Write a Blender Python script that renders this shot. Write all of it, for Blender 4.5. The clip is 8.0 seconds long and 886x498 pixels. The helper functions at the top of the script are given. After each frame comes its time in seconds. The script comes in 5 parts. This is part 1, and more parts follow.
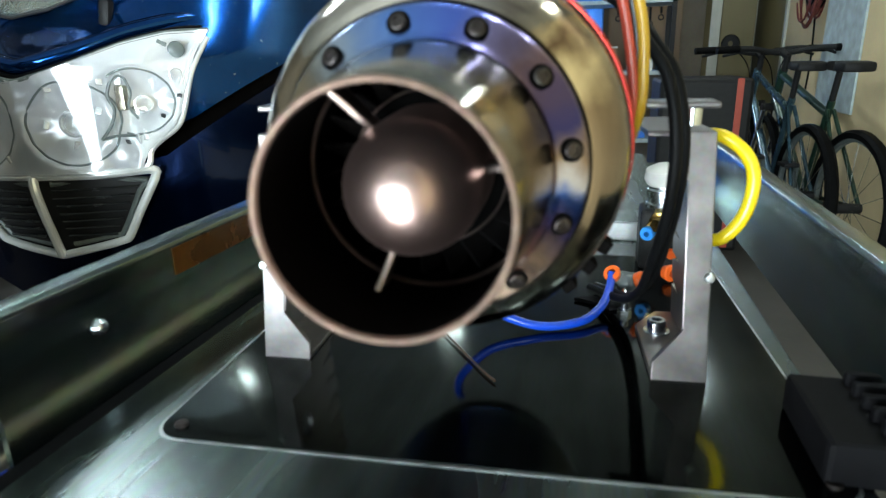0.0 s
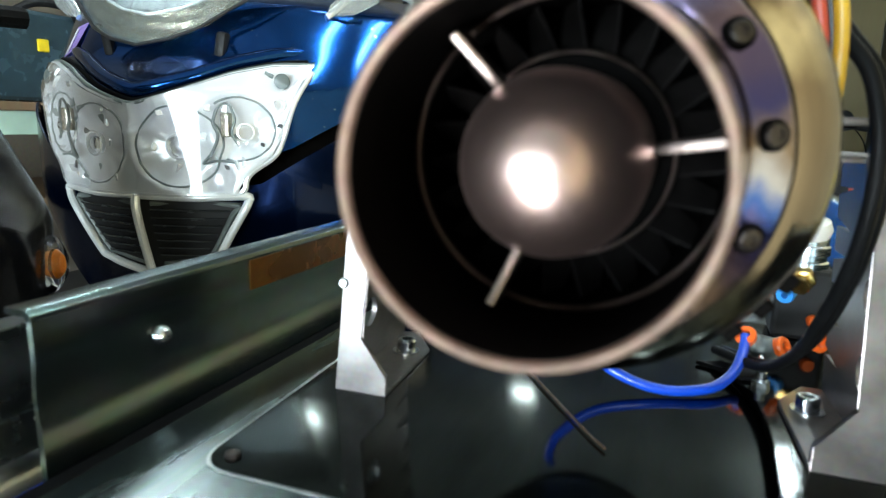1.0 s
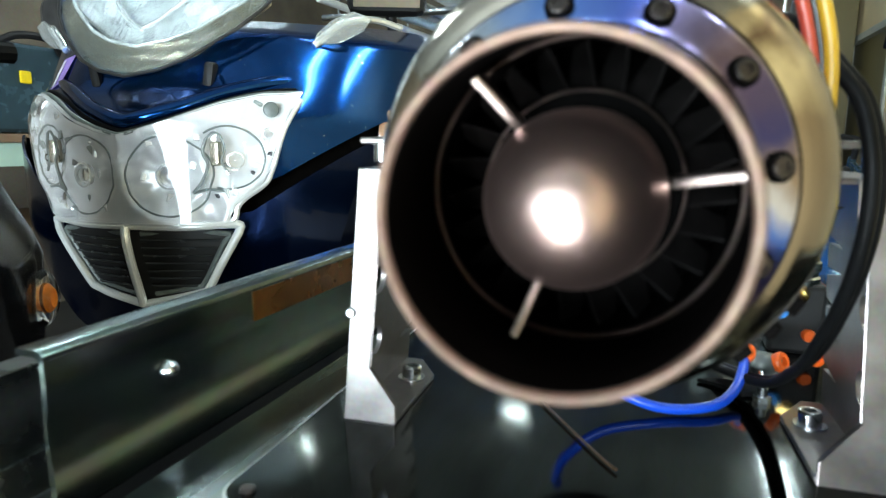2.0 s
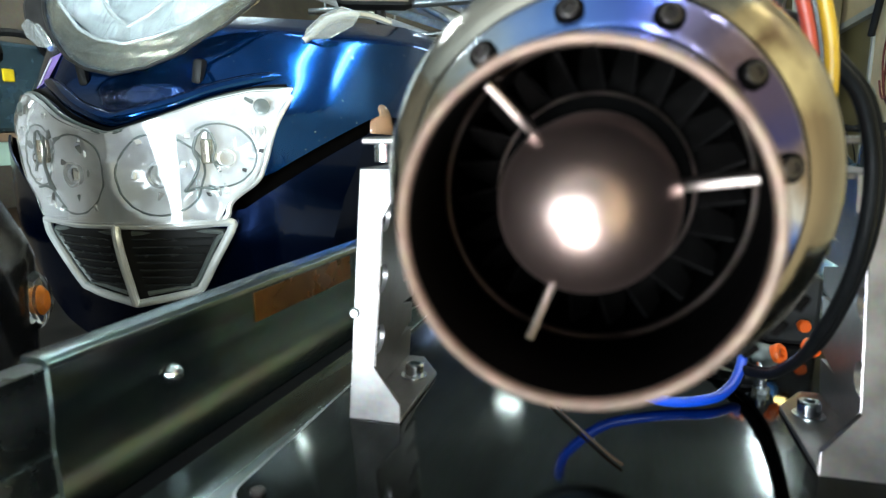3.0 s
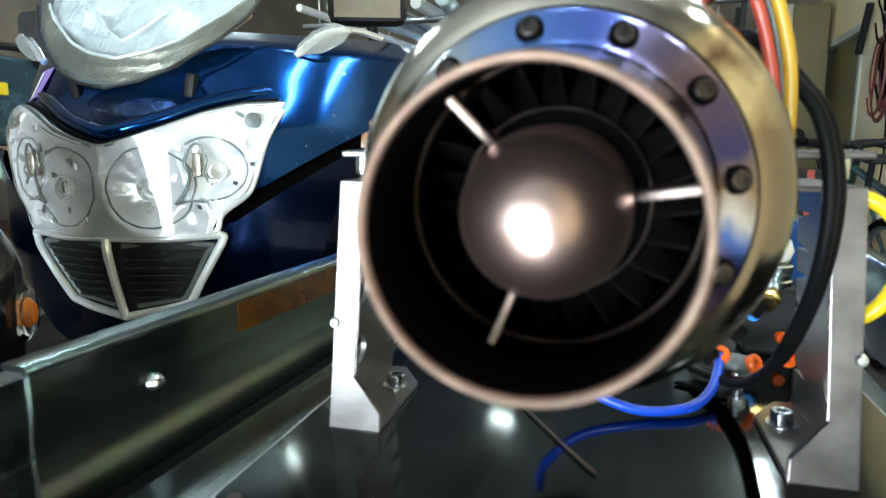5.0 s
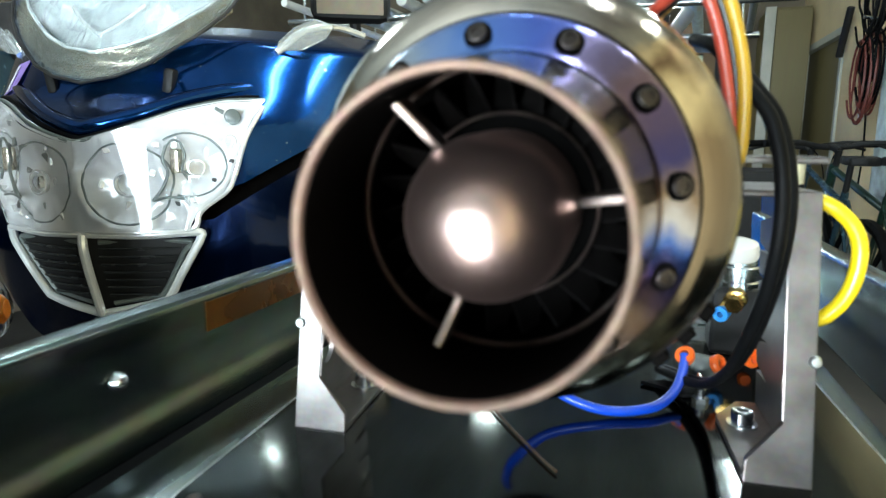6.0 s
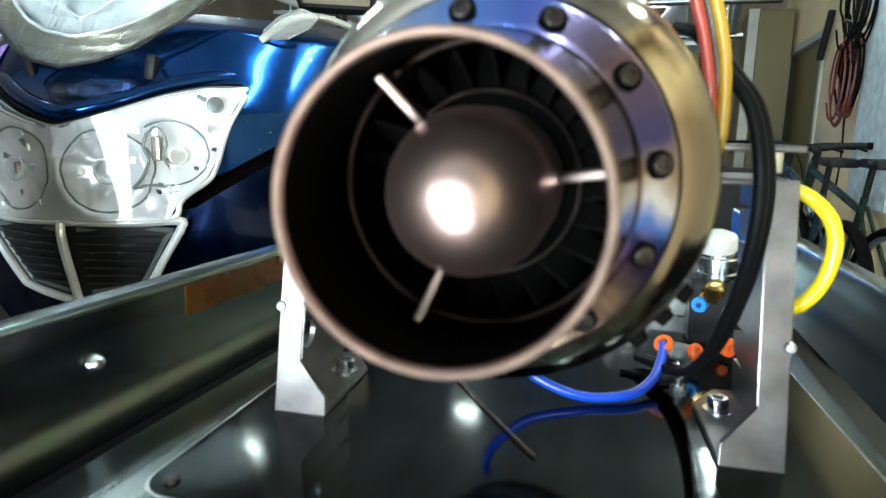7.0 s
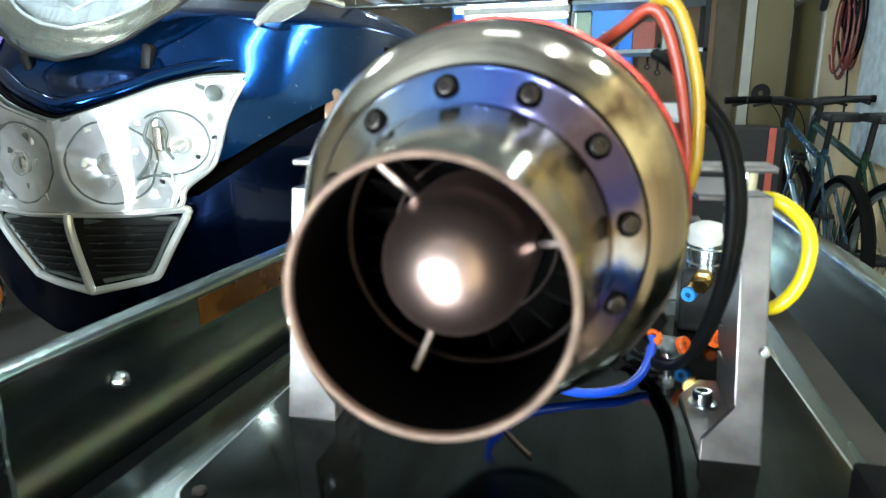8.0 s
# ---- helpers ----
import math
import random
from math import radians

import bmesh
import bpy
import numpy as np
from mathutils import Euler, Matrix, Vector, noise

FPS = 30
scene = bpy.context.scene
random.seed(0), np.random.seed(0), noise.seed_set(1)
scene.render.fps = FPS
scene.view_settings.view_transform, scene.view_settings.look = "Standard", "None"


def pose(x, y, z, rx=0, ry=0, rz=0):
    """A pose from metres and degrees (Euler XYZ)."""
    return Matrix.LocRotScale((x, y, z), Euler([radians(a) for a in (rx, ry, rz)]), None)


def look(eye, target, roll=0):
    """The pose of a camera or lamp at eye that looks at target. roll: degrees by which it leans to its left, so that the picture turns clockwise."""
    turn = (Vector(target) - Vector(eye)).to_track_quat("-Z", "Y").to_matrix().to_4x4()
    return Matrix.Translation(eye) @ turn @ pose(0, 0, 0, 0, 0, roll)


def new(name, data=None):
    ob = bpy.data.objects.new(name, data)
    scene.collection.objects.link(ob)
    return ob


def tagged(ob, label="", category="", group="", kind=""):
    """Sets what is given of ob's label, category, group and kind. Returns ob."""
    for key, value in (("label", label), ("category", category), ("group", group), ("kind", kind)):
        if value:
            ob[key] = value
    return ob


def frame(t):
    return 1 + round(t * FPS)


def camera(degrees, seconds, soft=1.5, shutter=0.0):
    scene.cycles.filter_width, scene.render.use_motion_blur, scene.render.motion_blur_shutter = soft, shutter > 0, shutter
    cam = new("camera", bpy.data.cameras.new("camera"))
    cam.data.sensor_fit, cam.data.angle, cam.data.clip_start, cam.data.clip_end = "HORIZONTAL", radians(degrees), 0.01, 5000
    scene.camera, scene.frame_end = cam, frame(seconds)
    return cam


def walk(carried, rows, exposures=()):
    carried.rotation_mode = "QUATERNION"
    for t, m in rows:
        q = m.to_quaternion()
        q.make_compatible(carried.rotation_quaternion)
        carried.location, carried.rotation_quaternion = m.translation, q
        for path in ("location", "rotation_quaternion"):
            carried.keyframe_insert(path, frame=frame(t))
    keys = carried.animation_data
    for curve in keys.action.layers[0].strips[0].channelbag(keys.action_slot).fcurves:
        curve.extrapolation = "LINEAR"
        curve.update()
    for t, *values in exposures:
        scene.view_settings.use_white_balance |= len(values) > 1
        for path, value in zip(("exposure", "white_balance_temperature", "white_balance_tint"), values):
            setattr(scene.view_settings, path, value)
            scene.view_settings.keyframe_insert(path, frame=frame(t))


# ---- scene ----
cam = camera(70.8, 8.0, soft=1.2)
# focused on the motorcycle, so that the near exhaust is soft
cam.data.dof.use_dof = True
cam.data.dof.focus_distance = 0.85
cam.data.dof.aperture_fstop = 15
PATH = [
    (0, (0.057, -0.116, 0.152), (-0.393, 1.744, -0.427), -1.3),
    (0.5, (0.035, -0.097, 0.139), (-0.667, 1.702, -0.379), 0.0),
    (1, (0.035, -0.081, 0.127), (-0.668, 1.748, -0.277), 1.9),
    (1.5, (0.033, -0.084, 0.132), (-0.669, 1.757, -0.211), 0.9),
    (2.8, (0.023, -0.09, 0.129), (-0.597, 1.779, -0.22), 0.6),
    (3, (0.023, -0.09, 0.134), (-0.613, 1.771, -0.228), -0.2),
    (3.5, (0.025, -0.091, 0.132), (-0.61, 1.772, -0.22), 0.3),
    (4, (0.029, -0.093, 0.131), (-0.578, 1.786, -0.185), 0.6),
    (5.3, (0.034, -0.093, 0.136), (-0.588, 1.781, -0.18), -0.1),
    (5.5, (0.038, -0.092, 0.14), (-0.58, 1.785, -0.172), -0.2),
    (6, (0.041, -0.091, 0.135), (-0.538, 1.796, -0.189), 0.6),
    (6.5, (0.041, -0.092, 0.129), (-0.479, 1.811, -0.203), 1.6),
    (7, (0.042, -0.092, 0.13), (-0.486, 1.807, -0.206), 1.6),
    (7.5, (0.043, -0.094, 0.131), (-0.493, 1.803, -0.207), 1.5),
    (8, (0.048, -0.103, 0.158), (-0.483, 1.771, -0.295), -0.3),
]
walk(cam, [(t, look(eye, target, roll)) for t, eye, target, roll in PATH],
     exposures=[(0, -0.28), (0.7, -0.1), (1.5, -0.05), (3.5, 0.0), (7.5, 0.02), (8, 0.16)])
# ---- world and light ----
world = bpy.data.worlds.new("world")
scene.world = world
world.use_nodes = True
world.node_tree.nodes["Background"].inputs["Color"].default_value = (0.55, 0.7, 0.72, 1)
world.node_tree.nodes["Background"].inputs["Strength"].default_value = 0.002


def area(name, eye, target, sx, sy, watts, color=(1, 1, 1)):
    data = bpy.data.lights.new(name, "AREA")
    data.shape, data.size, data.size_y, data.energy, data.color = "RECTANGLE", sx, sy, watts, color
    ob = new(name, data)
    ob.matrix_world = look(eye, target)
    return ob


FLOOR, ROOF = -0.82, 1.75
# a lamp added unseen behind the viewer for the cone's highlight, daylight through the half-raised garage door,
# fluorescent lamps
area("unseen_near_lamp", (-0.012, -0.150, 0.014), (-0.16, 0.2, 0.10), 0.10, 0.055, 1.9, (0.90, 0.96, 1.0))
# door is unseen, assumed from the cone's reflection and strengthened for the motorcycle
area("door_daylight", (-0.70, -2.58, -0.15), (-0.60, 0, -0.05), 2.0, 1.2, 315, (0.77, 0.93, 1.0))
# (0.68, 3.5) is an unseen lamp added to brighten the cream wall
# x, y, z, length, watts, along x
TUBES = [(-2.05, 2.78, ROOF - 0.07, 0.34, 2, True), (-2.05, 2.94, ROOF - 0.07, 0.34, 2, True), (-1.85, 1.70, ROOF - 0.07, 0.45, 9, True), (-0.12, 0.92, ROOF - 0.07, 0.30, 4, True), (-0.85, 3.85, ROOF - 0.07, 0.16, 4, True),
         # (-0.75, 4.6) and (-0.70, 4.4) are added to widen the far lamp's glare
         (0.50, 0.60, ROOF - 0.07, 0.60, 5.1, False), (1.00, 1.20, ROOF - 0.07, 0.60, 5.5, False), (0.68, 3.5, ROOF - 0.07, 0.60, 8, False), (-0.75, 4.5, 0.80, 0.80, 18, True), (-0.75, 4.6, 0.87, 0.80, 10, True), (-0.70, 4.4, 0.73, 0.70, 8, True), (-0.05, 4.5, 1.07, 0.62, 10, True)]
for tx, ty, tz, tl, tw, ta in TUBES:
    if tw < 5:
        continue
    area("tube_light", (tx, ty, tz - 0.04), (tx, ty - 0.001, -5), tl if ta else 0.09, 0.09 if ta else tl, tw, (0.80, 0.93, 1.0))

# ---- materials ----
def mat(name, color, rough=0.5, metal=0.0, vary=0.25, scale=8.0, bump=0.1, fine=120.0, second=None, coat=0.0, stretch=(1, 1, 1), rvary=0.12, spec=0.5):
    m = bpy.data.materials.new(name)
    m.use_nodes = True
    nt = m.node_tree
    b = nt.nodes["Principled BSDF"]
    b.inputs["Metallic"].default_value = metal
    b.inputs["Coat Weight"].default_value = coat
    b.inputs["Coat Roughness"].default_value = 0.04
    b.inputs["Specular IOR Level"].default_value = spec
    co = nt.nodes.new("ShaderNodeTexCoord")
    mp = nt.nodes.new("ShaderNodeMapping")
    mp.inputs["Scale"].default_value = stretch
    nt.links.new(co.outputs["Object"], mp.inputs["Vector"])
    n1 = nt.nodes.new("ShaderNodeTexNoise")
    n1.inputs["Scale"].default_value, n1.inputs["Detail"].default_value = scale, 5
    n2 = nt.nodes.new("ShaderNodeTexNoise")
    n2.inputs["Scale"].default_value, n2.inputs["Detail"].default_value = fine, 3
    for n in (n1, n2):
        nt.links.new(mp.outputs["Vector"], n.inputs["Vector"])
    ramp = nt.nodes.new("ShaderNodeValToRGB")
    lo = second or tuple(c * (1 - vary) for c in color)
    ramp.color_ramp.elements[0].position, ramp.color_ramp.elements[1].position = 0.32, 0.68
    ramp.color_ramp.elements[0].color = (*lo, 1)
    ramp.color_ramp.elements[1].color = (*(color if second else tuple(min(1, c * (1 + vary * 0.5)) for c in color)), 1)
    nt.links.new(n1.outputs["Fac"], ramp.inputs["Fac"])
    mix = nt.nodes.new("ShaderNodeMix")
    mix.data_type, mix.blend_type = "RGBA", "MULTIPLY"
    mix.inputs["Factor"].default_value = vary
    nt.links.new(ramp.outputs["Color"], mix.inputs["A"])
    nt.links.new(n2.outputs["Color"], mix.inputs["B"])
    nt.links.new(mix.outputs["Result"], b.inputs["Base Color"])
    r = nt.nodes.new("ShaderNodeMapRange")
    r.inputs["To Min"].default_value, r.inputs["To Max"].default_value = max(0.02, rough - rvary), min(1, rough + rvary)
    nt.links.new(n1.outputs["Fac"], r.inputs["Value"])
    nt.links.new(r.outputs["Result"], b.inputs["Roughness"])
    if bump:
        bp = nt.nodes.new("ShaderNodeBump")
        bp.inputs["Strength"].default_value, bp.inputs["Distance"].default_value = bump, 0.001
        nt.links.new(n2.outputs["Fac"], bp.inputs["Height"])
        nt.links.new(bp.outputs["Normal"], b.inputs["Normal"])
    return m


def glass(name, color=(1, 1, 1), rough=0.02, weight=1.0):
    m = bpy.data.materials.new(name)
    m.use_nodes = True
    b = m.node_tree.nodes["Principled BSDF"]
    b.inputs["Base Color"].default_value = (*color, 1)
    b.inputs["Roughness"].default_value = rough
    b.inputs["Transmission Weight"].default_value = weight
    b.inputs["IOR"].default_value = 1.45
    return m


def glow(name, color, strength):
    m = bpy.data.materials.new(name)
    m.use_nodes = True
    b = m.node_tree.nodes["Principled BSDF"]
    b.inputs["Base Color"].default_value = (*color, 1)
    b.inputs["Emission Color"].default_value = (*color, 1)
    b.inputs["Emission Strength"].default_value = strength
    return m


def heat_shade_ring(name, stops, rough, wander=0.10):
    """Stainless steel whose heat colours, with dark and bright reflections painted among them, change round the
    object's y axis: stops are (degrees from +x towards +z, colour).
    """
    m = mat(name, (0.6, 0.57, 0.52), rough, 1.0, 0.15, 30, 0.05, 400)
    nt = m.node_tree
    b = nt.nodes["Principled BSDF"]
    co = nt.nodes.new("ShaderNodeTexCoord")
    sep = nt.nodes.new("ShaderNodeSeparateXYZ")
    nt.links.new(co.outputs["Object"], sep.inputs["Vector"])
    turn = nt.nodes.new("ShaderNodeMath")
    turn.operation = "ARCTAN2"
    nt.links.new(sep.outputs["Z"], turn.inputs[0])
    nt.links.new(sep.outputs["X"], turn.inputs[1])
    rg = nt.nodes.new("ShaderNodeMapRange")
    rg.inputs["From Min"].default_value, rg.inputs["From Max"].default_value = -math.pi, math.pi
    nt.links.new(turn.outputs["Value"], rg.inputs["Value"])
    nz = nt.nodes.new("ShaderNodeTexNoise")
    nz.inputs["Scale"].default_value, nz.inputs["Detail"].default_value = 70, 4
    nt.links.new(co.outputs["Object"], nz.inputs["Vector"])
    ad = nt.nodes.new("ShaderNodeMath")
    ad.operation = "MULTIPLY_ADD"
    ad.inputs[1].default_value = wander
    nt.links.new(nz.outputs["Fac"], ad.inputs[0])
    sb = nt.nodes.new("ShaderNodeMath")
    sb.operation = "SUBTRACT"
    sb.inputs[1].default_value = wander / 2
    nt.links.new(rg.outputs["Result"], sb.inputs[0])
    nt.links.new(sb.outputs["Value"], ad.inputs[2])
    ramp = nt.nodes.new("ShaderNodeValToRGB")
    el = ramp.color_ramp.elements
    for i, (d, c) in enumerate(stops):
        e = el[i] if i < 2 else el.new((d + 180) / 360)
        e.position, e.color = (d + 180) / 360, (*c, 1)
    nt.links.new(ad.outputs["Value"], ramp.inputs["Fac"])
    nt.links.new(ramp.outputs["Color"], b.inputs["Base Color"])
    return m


M_DECK = mat("brushed_steel_deck", (0.20, 0.245, 0.24), 0.26, 1.0, 0.45, 9, 0.03, 120, stretch=(6, 0.6, 6), rvary=0.1)
M_PANEL = mat("polished_steel_panel", (0.060, 0.070, 0.067), 0.08, 1.0, 0.5, 9, 0.015, 160, stretch=(5, 0.7, 5), rvary=0.05)
M_RAIL = mat("galvanised_steel", (0.25, 0.315, 0.31), 0.22, 1.0, 0.5, 14, 0.05, 160, stretch=(1, 0.35, 1))
M_EDGE = mat("cut_steel_edge", (0.55, 0.58, 0.58), 0.35, 1.0, 0.25, 60, 0.08, 300)
M_STRUTRAIL = mat("zinc_plated_strut", (0.34, 0.38, 0.38), 0.28, 1.0, 0.35, 40, 0.08, 300)
M_BRKT = mat("blasted_aluminium", (0.24, 0.222, 0.218), 0.36, 0.94, 0.3, 40, 0.08, 350)
M_ZINC = mat("zinc_bolt", (0.72, 0.78, 0.82), 0.2, 1.0, 0.2, 90, 0.05, 500)
# straw tint; the dark stops at 15 and 40 paint in a dark reflection
M_NOZZLE = heat_shade_ring("straw_stainless", [(-180, (0.50, 0.42, 0.33)), (-90, (0.36, 0.30, 0.26)), (-20, (0.34, 0.26, 0.20)), (15, (0.21, 0.16, 0.11)), (40, (0.24, 0.20, 0.15)), (70, (0.38, 0.38, 0.33)), (110, (0.60, 0.58, 0.51)), (180, (0.50, 0.42, 0.33))], 0.12)
M_LIP = mat("copper_toned_edge", (0.20, 0.135, 0.105), 0.5, 0.7, 0.3, 120, 0.1, 600)
# soot taken near black: shade of nozzle depth and gaps is in the colour
M_SOOTSHADE = mat("sooty_shaded_steel", (0.0022, 0.0019, 0.0018), 0.7, 0.0, 0.35, 60, 0.15, 500, spec=0.02)
M_CONE = mat("scorched_cone", (0.47, 0.325, 0.29), 0.34, 1.0, 0.2, 30, 0.06, 700, rvary=0.05)
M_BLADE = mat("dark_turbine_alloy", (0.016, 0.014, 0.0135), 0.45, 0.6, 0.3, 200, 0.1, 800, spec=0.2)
# brighter than the parts round it: the rims' lamp glint is in the colour
M_HUB = mat("glint_bright_steel", (0.32, 0.24, 0.21), 0.40, 1.0, 0.4, 90, 0.1, 700)
M_STRUT = mat("bright_strut", (0.40, 0.32, 0.29), 0.35, 1.0, 0.2, 150, 0.08, 700)
# heat blues and pinks; stops 20 to 62 also hold a painted dark reflection
M_FLANGE = heat_shade_ring("blued_stainless", [(-180, (0.75, 0.6, 0.45)), (-95, (0.6, 0.48, 0.42)), (-60, (1.0, 0.58, 0.44)), (-36, (1.0, 0.60, 0.52)), (-24, (0.50, 0.38, 0.95)), (-13, (0.08, 0.22, 0.95)), (-3, (0.70, 0.72, 0.98)), (7, (0.34, 0.26, 0.22)), (20, (0.05, 0.05, 0.20)), (46, (0.12, 0.085, 0.13)), (62, (0.26, 0.22, 0.42)), (76, (0.12, 0.20, 0.75)), (102, (0.20, 0.38, 0.95)), (122, (0.55, 0.68, 0.95)), (145, (0.85, 0.80, 0.68)), (180, (0.75, 0.6, 0.45))], 0.21, 0.09)
# golden tint, with dark and pale reflections painted in by angle
M_SHOULDER = heat_shade_ring("golden_stainless", [(-180, (0.50, 0.46, 0.41)), (-90, (0.17, 0.16, 0.155)), (-40, (0.20, 0.175, 0.155)), (0, (0.24, 0.195, 0.16)), (20, (0.22, 0.17, 0.125)), (34, (0.58, 0.50, 0.36)), (42, (0.12, 0.08, 0.06)), (49, (0.46, 0.39, 0.29)), (64, (0.20, 0.165, 0.14)), (84, (0.40, 0.36, 0.33)), (105, (0.80, 0.68, 0.60)), (140, (0.66, 0.62, 0.55)), (180, (0.50, 0.46, 0.41))], 0.15, 0.08)
M_RED = mat("red_anodised", (0.5, 0.045, 0.035), 0.28, 0.85, 0.2, 30, 0.03, 400)
M_BLUE = mat("metallic_blue_paint", (0.0005, 0.042, 0.185), 0.13, 0.92, 0.2, 10, 0.0, 2500, coat=0.22, rvary=0.02)
def dusty(m, color, scale, cover):
    """Pale dust specks scattered over a paint."""
    nt = m.node_tree
    b = nt.nodes["Principled BSDF"]
    paint = b.inputs["Base Color"].links[0].from_socket
    co = nt.nodes.new("ShaderNodeTexCoord")
    nz = nt.nodes.new("ShaderNodeTexNoise")
    nz.inputs["Scale"].default_value, nz.inputs["Detail"].default_value = scale, 2
    nt.links.new(co.outputs["Object"], nz.inputs["Vector"])
    rg = nt.nodes.new("ShaderNodeMapRange")
    rg.inputs["From Min"].default_value, rg.inputs["From Max"].default_value = cover, cover + 0.05
    rg.inputs["To Max"].default_value = 0.55
    nt.links.new(nz.outputs["Fac"], rg.inputs["Value"])
    mx = nt.nodes.new("ShaderNodeMix")
    mx.data_type = "RGBA"
    mx.inputs["B"].default_value = (*color, 1)
    nt.links.new(rg.outputs["Result"], mx.inputs["Factor"])
    nt.links.new(paint, mx.inputs["A"])
    nt.links.new(mx.outputs["Result"], b.inputs["Base Color"])
    return m


dusty(M_BLUE, (0.30, 0.36, 0.42), 120, 0.71)
# much darker than the fairing's blue; only the lower cowl has it
M_DARKBLUE = mat("dark_blue_metallic", (0.0005, 0.0065, 0.033), 0.2, 0.9, 0.2, 10, 0.0, 2000, coat=0.12, rvary=0.03)
M_CHROME = mat("chrome", (0.95, 0.97, 0.98), 0.2, 0.7, 0.05, 20, 0.02, 200, rvary=0.06)
M_MIRR = mat("mirror_silver", (0.95, 0.96, 0.97), 0.15, 0.7, 0.06, 30, 0.3, 60, rvary=0.07)
M_BRIGHT = mat("bright_chrome_trim", (0.95, 0.97, 0.98), 0.14, 0.5, 0.04, 30, 0.03, 200, rvary=0.05)
M_BOWL = mat("polished_reflector", (0.97, 0.98, 0.99), 0.11, 0.40, 0.05, 40, 0.14, 60, rvary=0.05)
M_PEARL = mat("silvered_plastic", (0.90, 0.93, 0.94), 0.25, 0.35, 0.08, 20, 0.2, 70, rvary=0.1)
M_HAZE = glass("hazy_clear_plastic", (0.86, 0.90, 0.90), 0.10, 0.88)
M_TBRN = mat("brown_line_tint", (0.045, 0.022, 0.008), 0.5, 0.0, 0.2, 60, 0.0, 300)
# plaster darkened so the dim far walls carry their shade in the colour
M_SHADE = mat("shaded_brown_grey", (0.20, 0.165, 0.12), 0.85, 0.0, 0.35, 2.5, 0.25, 60)
M_WARM = mat("warm_silver_film", (0.62, 0.56, 0.44), 0.2, 0.8, 0.3, 14, 0.1, 90, rvary=0.08)
M_LENS = glass("clear_lens")
M_SCREEN = glass("clear_screen", (0.9, 0.96, 0.96), 0.04)
M_AMBER = glass("amber_lens", (1.0, 0.62, 0.40), 0.15, 0.75)
M_BLACK = mat("black_plastic", (0.012, 0.012, 0.013), 0.55, 0.0, 0.3, 40, 0.12, 500, spec=0.25)
M_GLOSS = mat("black_gloss_paint", (0.008, 0.008, 0.009), 0.18, 0.0, 0.2, 20, 0.0, 500, coat=0.6)
M_RUBBER = mat("rubber", (0.004, 0.0042, 0.0045), 0.5, 0.0, 0.25, 60, 0.2, 400, spec=0.06)
M_TBLUE = mat("blue_hose", (0.002, 0.055, 0.50), 0.35, 0.0, 0.1, 60, 0.0, 300)
M_TYEL = mat("yellow_hose", (0.85, 0.62, 0.01), 0.3, 0.0, 0.1, 60, 0.0, 300)
M_TRED = mat("red_wire", (0.42, 0.055, 0.03), 0.35, 0.0, 0.12, 60, 0.0, 300)
M_TAMB = mat("amber_wire", (0.45, 0.26, 0.015), 0.35, 0.0, 0.12, 60, 0.0, 300)
M_TGREY = mat("grey_wire", (0.018, 0.019, 0.018), 0.4, 0.0, 0.12, 60, 0.0, 300)
M_ORANGE = mat("orange_collar", (0.85, 0.13, 0.015), 0.35, 0.0, 0.1, 80, 0.0, 300)
M_COLLAR = mat("blue_collar", (0.03, 0.28, 0.8), 0.35, 0.0, 0.1, 80, 0.0, 300)
M_BRASS = mat("brass", (0.72, 0.48, 0.16), 0.22, 1.0, 0.2, 80, 0.05, 400)
M_GREY = mat("grey_plastic", (0.12, 0.14, 0.135), 0.4, 0.0, 0.2, 50, 0.08, 400)
M_WHITE = mat("white_plastic", (0.78, 0.78, 0.76), 0.35, 0.0, 0.08, 40, 0.04, 300)
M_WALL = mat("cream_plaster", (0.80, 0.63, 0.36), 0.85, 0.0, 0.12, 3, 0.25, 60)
M_ROOF = mat("garage_ceiling", (0.42, 0.44, 0.42), 0.85, 0.0, 0.3, 3, 0.2, 60)
M_FLOOR = mat("concrete_floor", (0.06, 0.055, 0.047), 0.8, 0.0, 0.3, 4, 0.3, 50)
M_WOOD = mat("brown_board", (0.24, 0.15, 0.08), 0.55, 0.0, 0.25, 4, 0.1, 40, stretch=(1, 1, 0.2))
M_DOOR = mat("tan_door", (0.17, 0.135, 0.055), 0.45, 0.0, 0.15, 3, 0.06, 50, stretch=(1, 1, 0.15))
M_TRIM = mat("pale_trim", (0.48, 0.48, 0.41), 0.45, 0.0, 0.1, 8, 0.04, 60)
M_GREEN = mat("pale_green_board", (0.50, 0.68, 0.55), 0.5, 0.0, 0.1, 6, 0.05, 60)
M_SHEET = mat("pale_blue_sheet", (0.58, 0.68, 0.70), 0.5, 0.1, 0.25, 18, 0.1, 90)
M_CABBLUE = mat("blue_cabinet_paint", (0.01, 0.19, 0.75), 0.4, 0.0, 0.15, 6, 0.03, 60)
M_FRAME = mat("blue_grey_frame_paint", (0.05, 0.10, 0.13), 0.25, 0.5, 0.2, 20, 0.0, 100, coat=0.5)
M_GFRAME = mat("green_frame_paint", (0.012, 0.04, 0.026), 0.3, 0.3, 0.2, 20, 0.0, 100, coat=0.5)
M_CLOTH = mat("blue_cloth", (0.02, 0.06, 0.42), 0.8, 0.0, 0.35, 30, 0.4, 200)
M_STICKER = mat("violet_sticker", (0.34, 0.22, 0.62), 0.5, 0.0, 0.2, 90, 0.0, 200)
M_SLAT = mat("dark_slat", (0.045, 0.048, 0.05), 0.25, 0.5, 0.2, 40, 0.0, 200)
